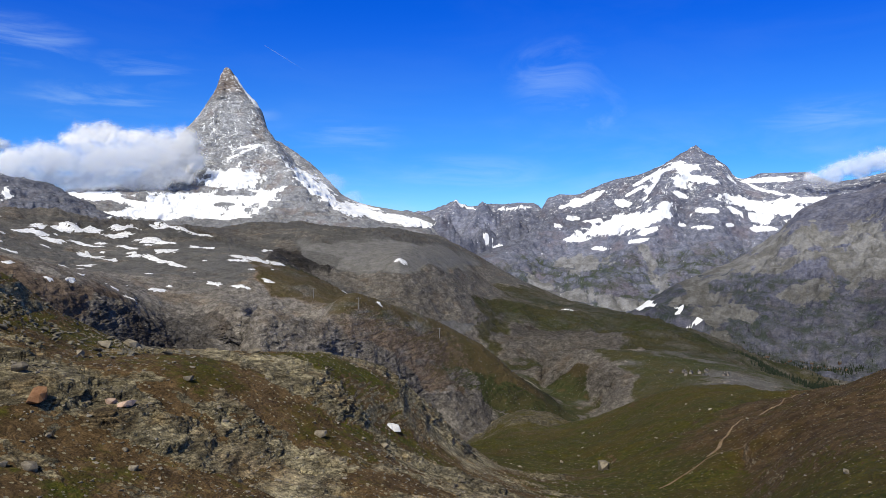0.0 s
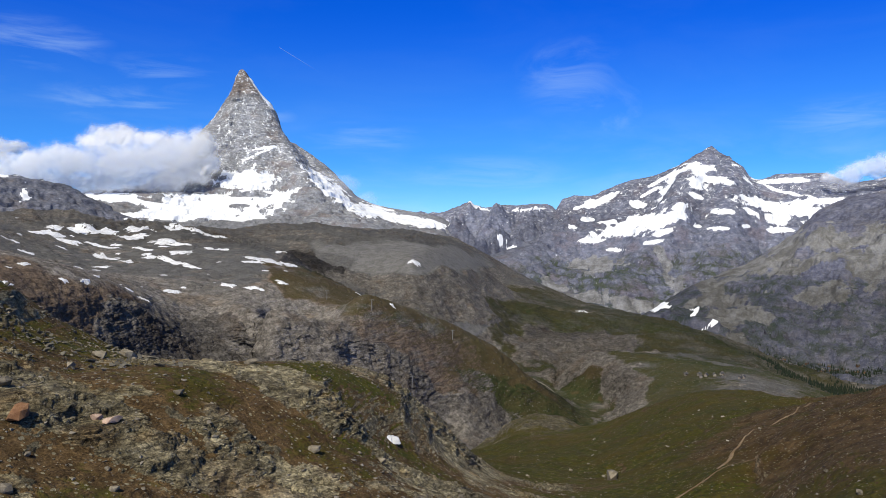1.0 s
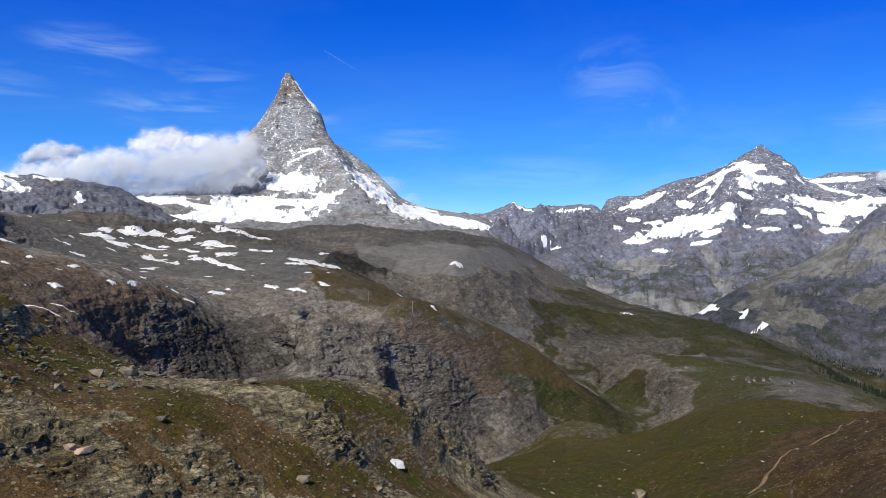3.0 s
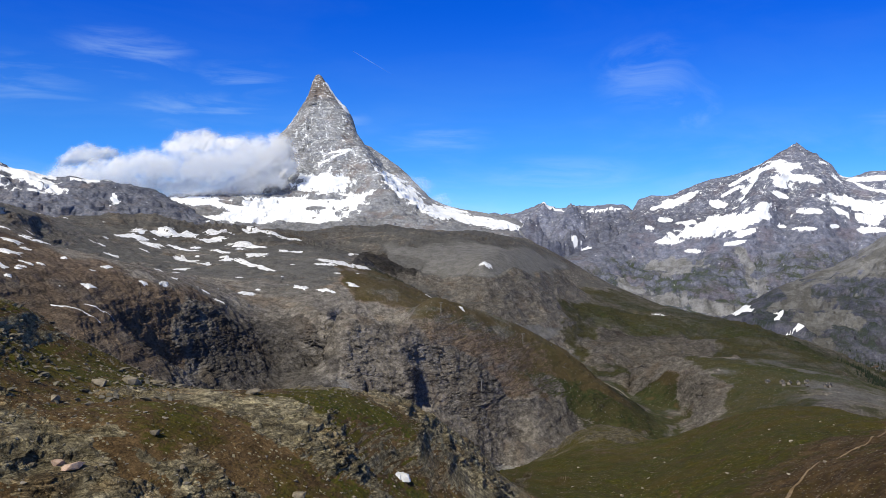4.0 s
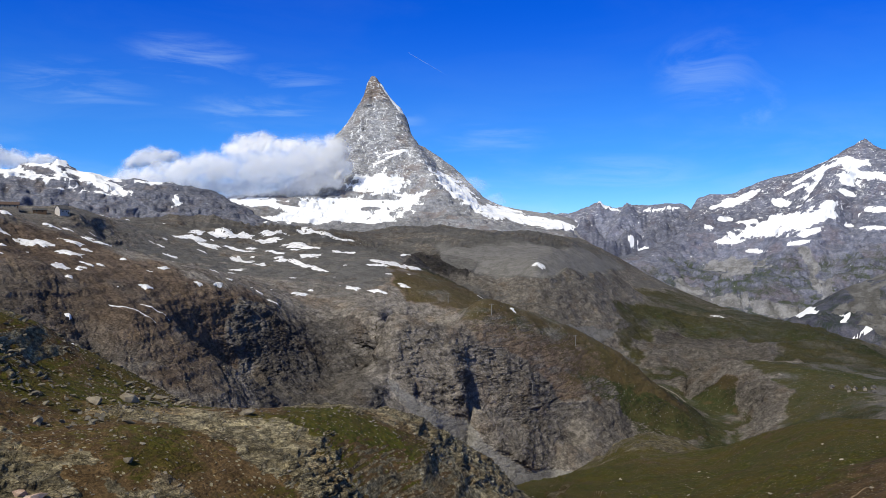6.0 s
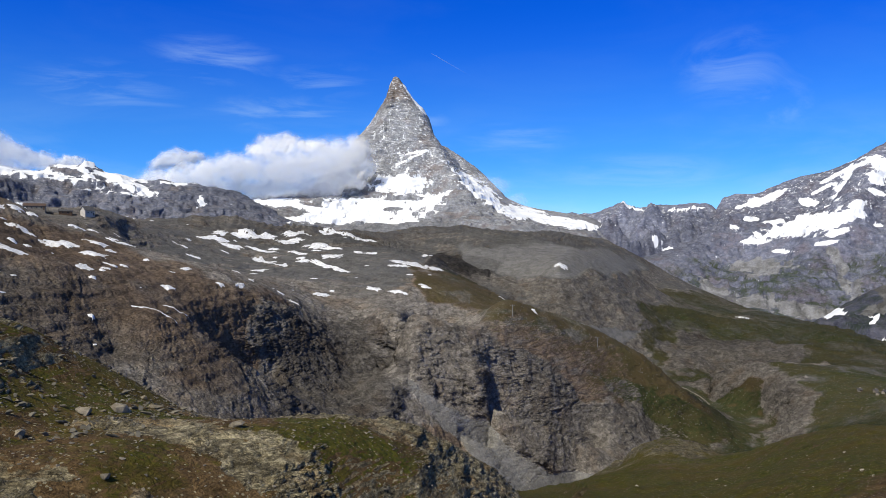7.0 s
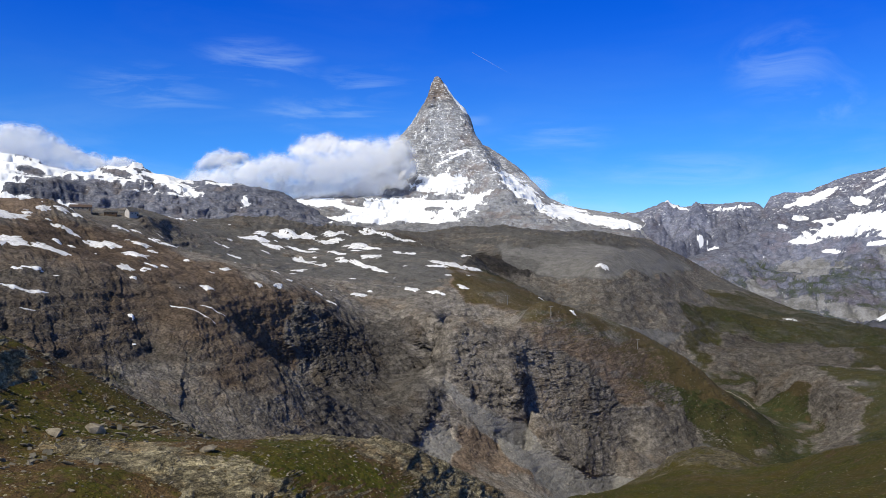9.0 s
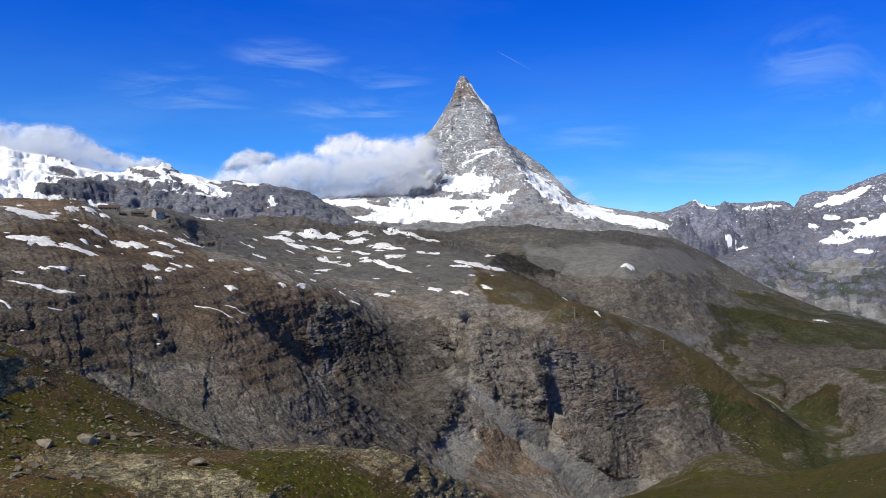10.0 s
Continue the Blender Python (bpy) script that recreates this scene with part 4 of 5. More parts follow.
massif("snowy_massif", [[(390, 4583, 3), (540, 4568, 154), (622, 4558, 298), (688, 4548, 320), (817, 4527, 312), (1008, 4488, 399), (1132, 4458, 416), (1239, 4430, 462), (1329, 4404, 517), (1396, 4383, 557), (1431, 4372, 587), (1472, 4358, 547), (1540, 4335, 506), (1596, 4314, 459), (1643, 4297, 375), (1711, 4270, 385), (1765, 4248, 415), (1895, 4191, 409), (1971, 4156, 406), (2093, 4096, 349), (2294, 3987, 398), (2567, 3817, 395)], [(688, 4548, 320), (566, 4263, 153), (426, 3977, 38), (287, 3689, -38), (215, 3493, -79)], [(1036, 4328, 200), (850, 4164, 89), (655, 3946, -3), (540, 3660, -110), (442, 3422, -168)]] + [[(1425, 4374, 568), (1324, 4175, 377), (1185, 3977, 266), (1090, 3828, 160), (986, 3670, 51), (862, 3495, -74), (764, 3313, -173)], [(1520, 4331, 525), (1381, 4019, 313), (1356, 3816, 176), (1295, 3572, 29), (1125, 3377, -102), (935, 3217, -196)], [(1331, 4141, 300), (1212, 3896, 130), (1090, 3640, -15), (922, 3324, -180)], [(1708, 4185, 295), (1726, 4026, 216), (1587, 3889, 83), (1460, 3724, -8)], [(862, 4498, 294), (890, 4360, 208)], [(1122, 4420, 360), (1103, 4280, 248)]] + [[(162, 3346, -120), (355, 3311, -163), (525, 3309, -211), (690, 3176, -245), (825, 3247, -265), (978, 3204, -292), (1187, 3133, -320), (1721, 2874, -314)], [(140, 2897, -253), (454, 2864, -313), (847, 2774, -364), (1490, 2488, -363)], [(236, 4874, -68), (764, 4820, 216), (1512, 4640, 378), (2010, 4447, 330), (2723, 4050, 300)]],
    (2, 34), 2850, 4880, (600, 300), 0.4, 50, hazed_mat, [(70, 9, True, EVEN), (24, 4, True, SLABS)],
    [(834, 287, 130, 19, 22), (983, 147, 160, 37, 14), (840, 100, 123, 28, 10), (1090, 188, 86, 25, 30), (717, 49, 62, 12, 10), (1320, 448, 68, 43, 0), (1349, 382, 105, 25, -22), (1267, 350, 49, 37, 0), (1648, 218, 210, 40, -12), (1611, 157, 99, 28, 0), (1827, 247, 148, 19, 0), (1735, 317, 93, 9, -35), (1788, 377, 105, 15, 0), (1587, 103, 74, 15, 0), (834, 154, 49, 15, 0), (761, 270, 108, 15, 20), (1020, 257, 49, 19, 0), (717, 170, 37, 12, 0), (658, 49, 31, 12, 0)] + [(613, 125, 25, 12, 0), (1090, 330, 62, 9, 30), (1131, 383, 62, 9, 30), (1213, 428, 68, 9, 25), (1240, 283, 43, 15, -20), (1333, 193, 37, 15, 0), (1199, 121, 25, 9, 0), (1267, 106, 31, 9, 0), (1462, 199, 49, 15, -20), (1488, 262, 43, 12, -30), (1117, 226, 37, 15, 0), (977, 87, 62, 12, 20), (1411, 119, 25, 9, 0), (920, 39, 43, 9, 10), (776, 3, 37, 9, 0)], "snow-streaked pyramid mountain with a hanging glacier", 31,
    gravel=[(417, -159, 123, 30, -14), (595, -201, 148, 32, -10), (757, -237, 123, 30, -8), (665, -70, 98, 34, 15), (935, -68, 34, 84, 0), (429, -144, 98, 25, -15)], dust=0.34, dust_above=140, grass_below=-30, big=48, fill=0.78, beds=((40, 0.25),))
massif("valley_side", [
    [(694, 2816, -246), (876, 2869, -135), (1098, 2899, -57), (1283, 2932, 62), (1354, 2900, 151), (1484, 2947, 197), (1568, 2903, 205), (1646, 2860, 233), (1841, 2739, 283)],
    [(599, 2427, -239), (730, 2391, -261), (885, 2338, -290), (1030, 2278, -308), (1163, 2213, -307), (1395, 2075, -273)],
    [(479, 1942, -212), (647, 1892, -276), (767, 1847, -324), (878, 1797, -328), (1116, 1660, -291)],
    [(906, 2649, -193), (1074, 2586, -150), (1230, 2516, -72), (1397, 2427, 2), (1562, 2324, 70)],
    [(886, 3592, -419), (1310, 3460, -201), (1625, 3324, 51), (2064, 3071, 137)]],
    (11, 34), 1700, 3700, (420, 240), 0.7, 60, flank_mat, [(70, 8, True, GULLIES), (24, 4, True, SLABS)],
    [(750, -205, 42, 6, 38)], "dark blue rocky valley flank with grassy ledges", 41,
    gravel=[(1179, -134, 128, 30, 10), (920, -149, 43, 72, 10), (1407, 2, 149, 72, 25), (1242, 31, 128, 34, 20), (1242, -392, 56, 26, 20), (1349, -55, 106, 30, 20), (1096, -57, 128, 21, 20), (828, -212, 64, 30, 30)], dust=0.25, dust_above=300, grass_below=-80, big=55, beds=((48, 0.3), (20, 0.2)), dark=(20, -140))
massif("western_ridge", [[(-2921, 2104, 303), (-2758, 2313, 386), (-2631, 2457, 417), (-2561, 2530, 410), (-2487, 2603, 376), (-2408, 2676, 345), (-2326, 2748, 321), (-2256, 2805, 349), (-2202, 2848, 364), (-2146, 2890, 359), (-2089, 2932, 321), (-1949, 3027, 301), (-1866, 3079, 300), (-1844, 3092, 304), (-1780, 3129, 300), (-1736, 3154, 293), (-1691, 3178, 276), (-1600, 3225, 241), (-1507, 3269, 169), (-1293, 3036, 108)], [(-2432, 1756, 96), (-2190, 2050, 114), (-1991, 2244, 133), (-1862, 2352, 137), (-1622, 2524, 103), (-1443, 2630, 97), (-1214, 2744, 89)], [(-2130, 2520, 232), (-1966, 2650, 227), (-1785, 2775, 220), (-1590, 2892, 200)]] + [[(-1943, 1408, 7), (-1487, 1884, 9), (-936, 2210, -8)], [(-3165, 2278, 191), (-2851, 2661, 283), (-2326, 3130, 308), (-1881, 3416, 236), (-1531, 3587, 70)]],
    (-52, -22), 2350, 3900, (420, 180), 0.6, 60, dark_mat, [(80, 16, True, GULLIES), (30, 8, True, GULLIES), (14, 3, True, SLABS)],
    [(-2431, 272, 426, 145, -8), (-2333, 238, 250, 80, -12), (-2659, 256, 651, 200, 0), (-2404, 203, 425, 60, -4), (-2195, 180, 150, 12, -9), (-2133, 293, 75, 20, -10), (-2026, 321, 100, 20, -22), (-1907, 268, 150, 13, -24), (-1850, 246, 75, 13, -20), (-1761, 115, 115, 12, 0), (-1935, 139, 150, 7, -10), (-1801, 295, 45, 8, -10), (-1621, 202, 45, 5, -50)], "dark rock ridge beside a broad glacier dome", 51,
    [(-2338, 316, 46, 10, -20), (-2161, 330, 76, 13, -15), (-2074, 225, 228, 51, -14), (-2178, 249, 102, 25, -20), (-1867, 186, 304, 46, -8)], dust=0.2, dust_above=170, grass_below=-900, big=40, crest=0.6, beds=((45, 0.35), (18, 0.3)))



def beyond():
    """The rest of the land, behind the camera and to the sides, and under it."""
    turns = np.arange(0, 360.1, 3.0)
    rings = np.array([0.001, 6, 14, 22.3, 40, 90, 200, 500, 1200, 2500, 4900.0])
    side = (turns + 180) % 360 - 180
    inside = (side > -49.9) & (side < 32.9)
    edge = np.interp(side, NEAR_AZ, land[0, :, 2])
    grid = np.zeros((len(rings), len(turns), 3))
    for k, r in enumerate(rings):
        low = min(r / 22.3, 1)
        z = edge * low - 9 * (1 - low)
        if r > 23:
            z = np.where(inside, -60 - 0.36 * r, z - 0.1 * min(r, 900) + 0.05 * max(r - 900, 0))
        grid[k] = np.stack([np.sin(np.radians(turns)) * r, np.cos(np.radians(turns)) * r, z], 1)
    none = np.zeros(grid.shape[:2])
    return tagged(sheet("ground_beyond", grid, near_mat, (("turf", none + 0.5), ("soil", none + 0.6), ("snow", none - 1), ("warm", none))), "stony alpine ground", "ground", kind="structure")


beyond()

# ---- clouds ----


def cloud_material():
    m = bpy.data.materials.new("cloud")
    m.use_nodes = True
    n = Nodes(m.node_tree)
    at = n.add("ShaderNodeNewGeometry")
    dense = n.add("ShaderNodeAttribute", 2, attribute_name="dense")
    weight = n.add("ShaderNodeAttribute", 2, attribute_name="weight")
    curl = n.noise(at, 0.012, 8, 0.62, 0.4)
    body = n.step(n.math("MULTIPLY_ADD", n.math("SUBTRACT", curl, 0.5), 1.5, dense), 0.0, 0.95)
    alpha = n.math("MULTIPLY", body, weight)
    lit = n.add("ShaderNodeBsdfDiffuse", sockets={"Color": (0.98, 0.98, 0.98)})
    glow = n.add("ShaderNodeBsdfTranslucent", sockets={"Color": (0.98, 0.98, 0.98)})
    both = n.add("ShaderNodeMixShader", sockets={0: 0.4, 1: lit, 2: glow})
    clear = n.add("ShaderNodeBsdfTransparent")
    out = n.add("ShaderNodeMixShader", sockets={0: alpha, 1: clear, 2: both})
    m.node_tree.links.new(out, m.node_tree.nodes.new("ShaderNodeOutputMaterial").inputs[0])
    return m


cloud_mat = cloud_material()


def cloud(puffs, label, seed, thin=1.0):
    """A cloud of puffs (x, y, z, half-width, half-height), as shells one inside the other, the outer ones thin."""
    p = np.array(puffs, dtype=float)
    mid = p[:, :3].mean(0)
    ahead = np.array([mid[0], mid[1], 0]) / math.hypot(mid[0], mid[1])
    right = np.array([ahead[1], -ahead[0], 0])
    u0, w0, d0 = (p[:, :3] - mid) @ right, p[:, 2] - mid[2], (p[:, :3] - mid) @ ahead
    lo_u, hi_u = (u0 - p[:, 3]).min() - 20, (u0 + p[:, 3]).max() + 20
    lo_w, hi_w = (w0 - p[:, 4]).min() - 20, (w0 + p[:, 4]).max() + 20
    U, W = np.meshgrid(np.arange(lo_u, hi_u, 5.0), np.arange(lo_w, hi_w, 5.0))
    flat = np.stack([U.ravel(), W.ravel()], 1)
    wu, ww = fbm(flat / 60, 5, 0.55, seed).reshape(U.shape) * 22, fbm(flat / 60 + 40, 5, 0.55, seed + 1).reshape(U.shape) * 22
    base = bpy.data.objects.new("cloud", None)
    scene.collection.objects.link(base)
    tagged(base, label, "cloud")
    for size, weight in ((1.12, 0.22), (1.0, 0.93)):
        total, dense = 0, np.full(U.shape, -3.0)
        for a, b, d, ru, rw in zip(u0, w0, d0, p[:, 3] * size, p[:, 4] * size):
            q = 1 - ((U + wu - a) / ru) ** 2 - ((W + ww - b) / rw) ** 2
            deep = np.where(q > 0, -np.sqrt(np.maximum(q, 0)) * rw * 0.7, np.minimum(-q, 3) * 25) + d * 0.5
            total = total + np.exp(-deep / 14)
            dense = np.maximum(dense, q)
        depth = -14 * np.log(total) + (1 - size) * 60
        grid = mid + U[..., None] * right + W[..., None] * np.array([0, 0, 1.0]) + depth[..., None] * ahead
        shell = sheet("shell", grid, cloud_mat, (("dense", np.clip(dense, -1, 1)), ("weight", np.full(U.shape, weight * thin))))
        bm = bmesh.new()
        bm.from_mesh(shell.data)
        bm.verts.ensure_lookup_table()
        flatd = dense.ravel()
        bmesh.ops.delete(bm, geom=[v for v in bm.verts if flatd[v.index] < -0.75], context="VERTS")
        bm.to_mesh(shell.data)
        bm.free()
        shell.parent = base
    return base


cloud([(-1504, 3490, 395, 322, 135), (-1848, 3320, 305, 252, 67), (-1623, 3436, 298, 252, 56), (-1995, 3234, 331, 196, 67), (-1381, 3540, 317, 196, 62), (-1319, 3564, 433, 219, 135), (-1715, 3391, 378, 224, 107), (-1209, 3602, 484, 96, 101), (-1859, 3314, 357, 182, 84), (-1552, 3469, 507, 141, 73), (-1426, 3522, 501, 96, 51), (-1632, 3432, 478, 96, 56), (-1255, 3587, 341, 112, 50), (-1173, 3614, 413, 56, 62)], "white cumulus bank lying against the great peak", 201)
cloud([(-2053, 3375, 442, 99, 61), (-1983, 3416, 456, 82, 41), (-2112, 3338, 418, 76, 44)], "small bright cumulus puff above the rock ridge", 205)
cloud([(-2618, 2500, 422, 214, 107), (-2509, 2610, 422, 193, 102), (-2646, 2471, 332, 320, 80), (-2454, 2661, 350, 187, 59), (-2422, 2690, 400, 134, 64), (-2330, 2770, 377, 118, 48), (-2229, 2852, 378, 75, 35), (-2724, 2384, 416, 214, 118), (-2590, 2529, 345, 214, 48), (-2832, 2255, 408, 214, 118), (-2618, 2500, 366, 320, 91), (-2485, 2632, 372, 240, 75)], "white cloud bank over the glacier dome", 209, 1.0)
cloud([(1956, 3885, 368, 96, 64), (2068, 3827, 407, 144, 64), (2170, 3770, 429, 160, 77), (1887, 3919, 354, 58, 38), (2314, 3683, 435, 193, 83)], "grey-white cloud drifting over the far ridge", 213, 0.75)
cloud([(-578, 3958, 322, 94, 65), (-649, 3947, 374, 71, 41), (-478, 3971, 259, 71, 41)], "thin mist on the shaded flank of the great peak", 217, 0.18)


def contrail():
    """A short vapour trail: a slim tapering tube."""
    a, b = [Vector(v) for v in [(-1042, 4480, 1187), (-811, 4528, 1050)]]
    along = (b - a).normalized()
    side = along.cross(Vector((0, 0, 1))).normalized()
    up = side.cross(along)
    bm = bmesh.new()
    rings = []
    for k in range(13):
        t = k / 12
        r = 0.5 + 3.2 * t * (1 - 0.4 * t)
        c = a.lerp(b, t)
        rings.append([bm.verts.new(c + (side * math.cos(g) + up * math.sin(g)) * r) for g in [2 * math.pi * i / 8 for i in range(8)]])
    for p, q in zip(rings[:-1], rings[1:]):
        for i in range(8):
            bm.faces.new((p[i], p[(i + 1) % 8], q[(i + 1) % 8], q[i]))
    me = bpy.data.meshes.new("contrail")
    layer = me.attributes
    bm.to_mesh(me)
    bm.free()
    t = np.repeat(np.linspace(1.0, 0.1, 13), 8)
    layer.new("dense", "FLOAT", "POINT").data.foreach_set("value", t.astype(np.float32))
    layer.new("weight", "FLOAT", "POINT").data.foreach_set("value", (t * 0.28).astype(np.float32))
    me.materials.append(cloud_mat)
    return tagged(new("contrail", me), "thin white vapour trail fading into the blue sky", "contrail")


contrail()

# ---- snow left lying on the plateau ----
SNOW_A = [(-3.5, 52.3, 0.5, 1.1, 0.2), (-235.4, 255, 0.9, 0.2, 0.8), (-248.5, 258.2, 3.1, 0.7, 1.1), (-243, 278.1, 1.2, 3.1, 0.5), (-264.1, 280.1, 2.3, 2.6, 1.7), (-258, 286.7, 2.6, 3, 1.7), (-253.1, 293, 1.2, 5.8, 1.6), (-271.1, 310.4, 1.9, 4.1, 2), (-249.4, 314.5, 0.5, 8.4, 0.6), (-312, 335.7, -5.4, 13.5, 8.1), (-295.5, 347.9, -0.3, 7.9, 8), (-224.8, 367.5, 9.0, 5.5, 0.8), (-275.1, 382.2, 3.5, 2.7, 6.2), (-365.4, 384.2, -4.5, 17.8, 15), (-223.9, 387.6, 5.0, 3.0, 0.7), (-346.7, 417.1, 7.2, 1.8, 4.8), (-248, 419.5, -0.4, 4.9, 3), (-301.7, 425.3, 5.3, 8.5, 7.4)]
SNOW_B = [(-325.9, 426.5, 9.7, 3.7, 10), (-377.2, 432.1, -4.6, 8.4, 3.5), (-403.8, 444.5, -5.2, 9.5, 4.2), (-377.4, 447.2, -0.4, 5.6, 5.2), (-372.6, 456.3, -1.4, 5.5, 3.6), (-325.2, 461.9, 1, 7.1, 7), (-265.3, 469.3, -0.5, 5.7, 3.3), (-242.5, 472, 0.4, 3.1, 2.3), (-240.7, 495.6, -0.8, 8.2, 2.2), (-374.2, 503.3, -4.5, 13.4, 6.6), (-348.4, 507.9, 7.8, -7.4, 3.3), (-343.9, 519.1, -5.5, 14.7, 5.5), (-375.6, 523.1, 0.1, 4.6, 4), (-202.2, 559.2, 1.5, 6.4, 2.6), (-72.2, 604.3, 1.2, 0.8, 1.3), (-401.9, 611.9, -1.7, 5.1, 1.9), (-234.5, 631.5, 3.9, 5.9, 4.5), (-230.3, 647.7, 1.6, 1.5, 2.4)]
SNOW_C = [(-54.6, 654.8, 2.5, 0.8, 3.2), (-349.9, 667.4, 2.2, 5.8, 6), (-176.6, 669.3, 7.8, 1.3, 3.9), (-199.2, 671, 5.8, 2, 7.4), (-386.3, 686.7, 1.8, 7.6, 5.2), (-412.9, 698.7, 2.4, 2, 4.3), (-406.9, 703.8, 2.1, 2.6, 4.3), (-330.5, 709.6, 8, 3.8, 9.3), (-330.6, 767.5, 7.4, -3.4, 6.6), (-283.6, 781, 25.9, -22.6, 7), (-360.3, 783.8, 12.8, -11.1, 10.6), (-210.5, 795.1, 10.1, -1, 11.6), (-319.9, 797.6, 6.8, 3, 9.1), (-436, 798.7, 4.8, 17, 6.1), (-405.9, 799, 14.1, 4.1, 8.3), (-430.5, 808.3, 6.1, 17.8, 9.2), (-104.1, 815.8, 3, 0.4, 3.6), (-4.8, 819.8, 6.8, 27, 10.2)]
SNOW_D = [(-384, 826.4, 18.4, 5.5, 5.9), (-204.4, 827.3, 18.7, -5, 20.9), (-300.6, 832.3, 4.9, 12, 10.9), (-343, 838.6, 12.4, -2.9, 4.9), (-182, 839.8, 3, 14.1, 7.6), (-268.5, 863.8, 12.1, 5.3, 11.3), (-438.4, 868.6, 5, 49.1, 11.8), (-319, 885.9, 13.3, -0.7, 7.5), (-342.7, 895.3, 19.1, -1.5, 12), (-425.8, 907.1, 6.1, 32.8, 12.8), (-387.2, 915.5, 10.9, 19.5, 11.9), (-50.1, 968.6, 3.6, 2.1, 1.7), (-399.3, 968.8, 5.6, 32.9, 13), (-302.4, 999.6, 22, 6.7, 27.6), (-350.3, 1027.6, 44.2, -49.9, 32.5), (-62.6, 1155.9, 5.8, -10.2, 9.2), (248.7, 1587, 9.3, -13.5, 17)]


def snow_patch(x, y, ax, ay, b, seed):
    """A thin lens of old snow on the ground: centre, half of its long axis, half of its width."""
    rng = random.Random(seed)
    a = math.hypot(ax, ay)
    ux, uy = ax / a, ay / a
    rings, turns = 5, 40
    wave = [(rng.uniform(0, 6.28), rng.uniform(0.4, 1.0) / k ** 0.55) for k in range(1, 14)]
    pts = [(x, y, 1.0)]
    for i in range(1, rings + 1):
        for k in range(turns):
            t = 2 * math.pi * k / turns
            out = 1 + 0.27 * sum(h * math.sin((j + 2) * t + p) for j, (p, h) in enumerate(wave))
            q = i / rings
            c, d = math.cos(t) * a * q * max(out, 0.35), math.sin(t) * b * q * max(out, 0.35)
            pts.append((x + ux * c - uy * d, y + uy * c + ux * d, 1 - q ** 3))
    p = np.array(pts)
    where, up = land_at(p[:, 0], p[:, 1])
    if a < 1.6:
        where[:, 2] = where[0, 2] + 0.1 * (where[:, 2] - where[0, 2])
    thick = min(0.5, 0.12 * b + 0.1) if a > 1.6 else 0.14
    skirt = np.where(p[:, 2] < 0.01, -0.25, 0.06)
    co = where + np.array([0, 0, 1.0]) * (thick * p[:, 2] + skirt)[:, None]
    faces = [(0, 1 + k, 1 + (k + 1) % turns) for k in range(turns)]
    for i in range(rings - 1):
        o = 1 + i * turns
        faces += [(o + k, o + turns + k, o + turns + (k + 1) % turns, o + (k + 1) % turns) for k in range(turns)]
    me = bpy.data.meshes.new("snow_patch")
    me.from_pydata(co.tolist(), [], faces)
    me.shade_smooth()
    me.materials.append(snow_mat)
    return tagged(new("snow_patch", me), "patch of old white snow lying on grey stony ground", "snow patch", "snow patches of the plateau")



snow_patch(-3.6, 52.3, 0.65, 0.05, 0.5, 499)
for k, row in enumerate(SNOW_A + SNOW_B + SNOW_C + SNOW_D):
    if land_at(row[0], row[1])[1][2] > 0.72:
        snow_patch(*row, 500 + k)
rng = random.Random(31)
for k in range(130):
    far = math.exp(rng.uniform(math.log(330), math.log(1020)))
    way = radians(rng.uniform(-46, -17 + 5 * (far > 650)))
    x, y = far * math.sin(way), far * math.cos(way)
    where, up = land_at(x, y)
    if up[2] > 0.8 and where[2] > -42:
        a = far / 500 * rng.uniform(0.8, 3.2)
        snow_patch(x, y, a * math.cos(way), -a * math.sin(way), a * rng.uniform(0.6, 1.6), 700 + k)

# ---- things on the ground ----


def plain(name, colours, scale=8.0, rough=0.85, bump=0.02):
    m = bpy.data.materials.new(name)
    m.use_nodes = True
    n = Nodes(m.node_tree)
    at = n.add("ShaderNodeTexCoord", 3)
    a, b = n.noise(at, scale, 6, 0.6), n.noise(at, scale * 7, 5, 0.65)
    tone = n.mix(n.step(a, 0.35, 0.65), colours[0], colours[1])
    tone = n.mix(n.step(b, 0.4, 0.75, 0, 0.6), tone, n.mix(1.0, tone, (0.5, 0.48, 0.46), "MULTIPLY"))
    chance = n.add("ShaderNodeObjectInfo", 5)
    tone = n.mix(1.0, tone, n.mix(chance, (0.7, 0.68, 0.66), (1.2, 1.18, 1.12)), "MULTIPLY")
    lump = n.add("ShaderNodeBump", sockets={"Strength": 0.7, "Distance": bump, "Height": n.math("ADD", a, n.math("MULTIPLY", b, 0.5))})
    out = n.add("ShaderNodeBsdfPrincipled", sockets={"Base Color": tone, "Roughness": rough, "Specular IOR Level": 0.2, "Normal": lump})
    m.node_tree.links.new(out, m.node_tree.nodes.new("ShaderNodeOutputMaterial").inputs[0])
    return m


grey_stone = plain("grey_stone", ((0.12, 0.106, 0.08), (0.215, 0.19, 0.148)), 3.0)
pale_stone = plain("pale_stone", ((0.2, 0.176, 0.132), (0.31, 0.275, 0.212)), 3.0)
island_stone = plain("strewn_stone", ((0.2, 0.18, 0.145), (0.36, 0.33, 0.27)), 0.6)
grey_rubble = plain("dark_rubble", ((0.09, 0.085, 0.07), (0.2, 0.185, 0.15)), 0.5)
red_stone = plain("rusty_stone", ((0.2, 0.1, 0.05), (0.3, 0.17, 0.09)), 3.0)
pink_stone = plain("pinkish_stone", ((0.36, 0.25, 0.19), (0.48, 0.36, 0.29)), 3.0)
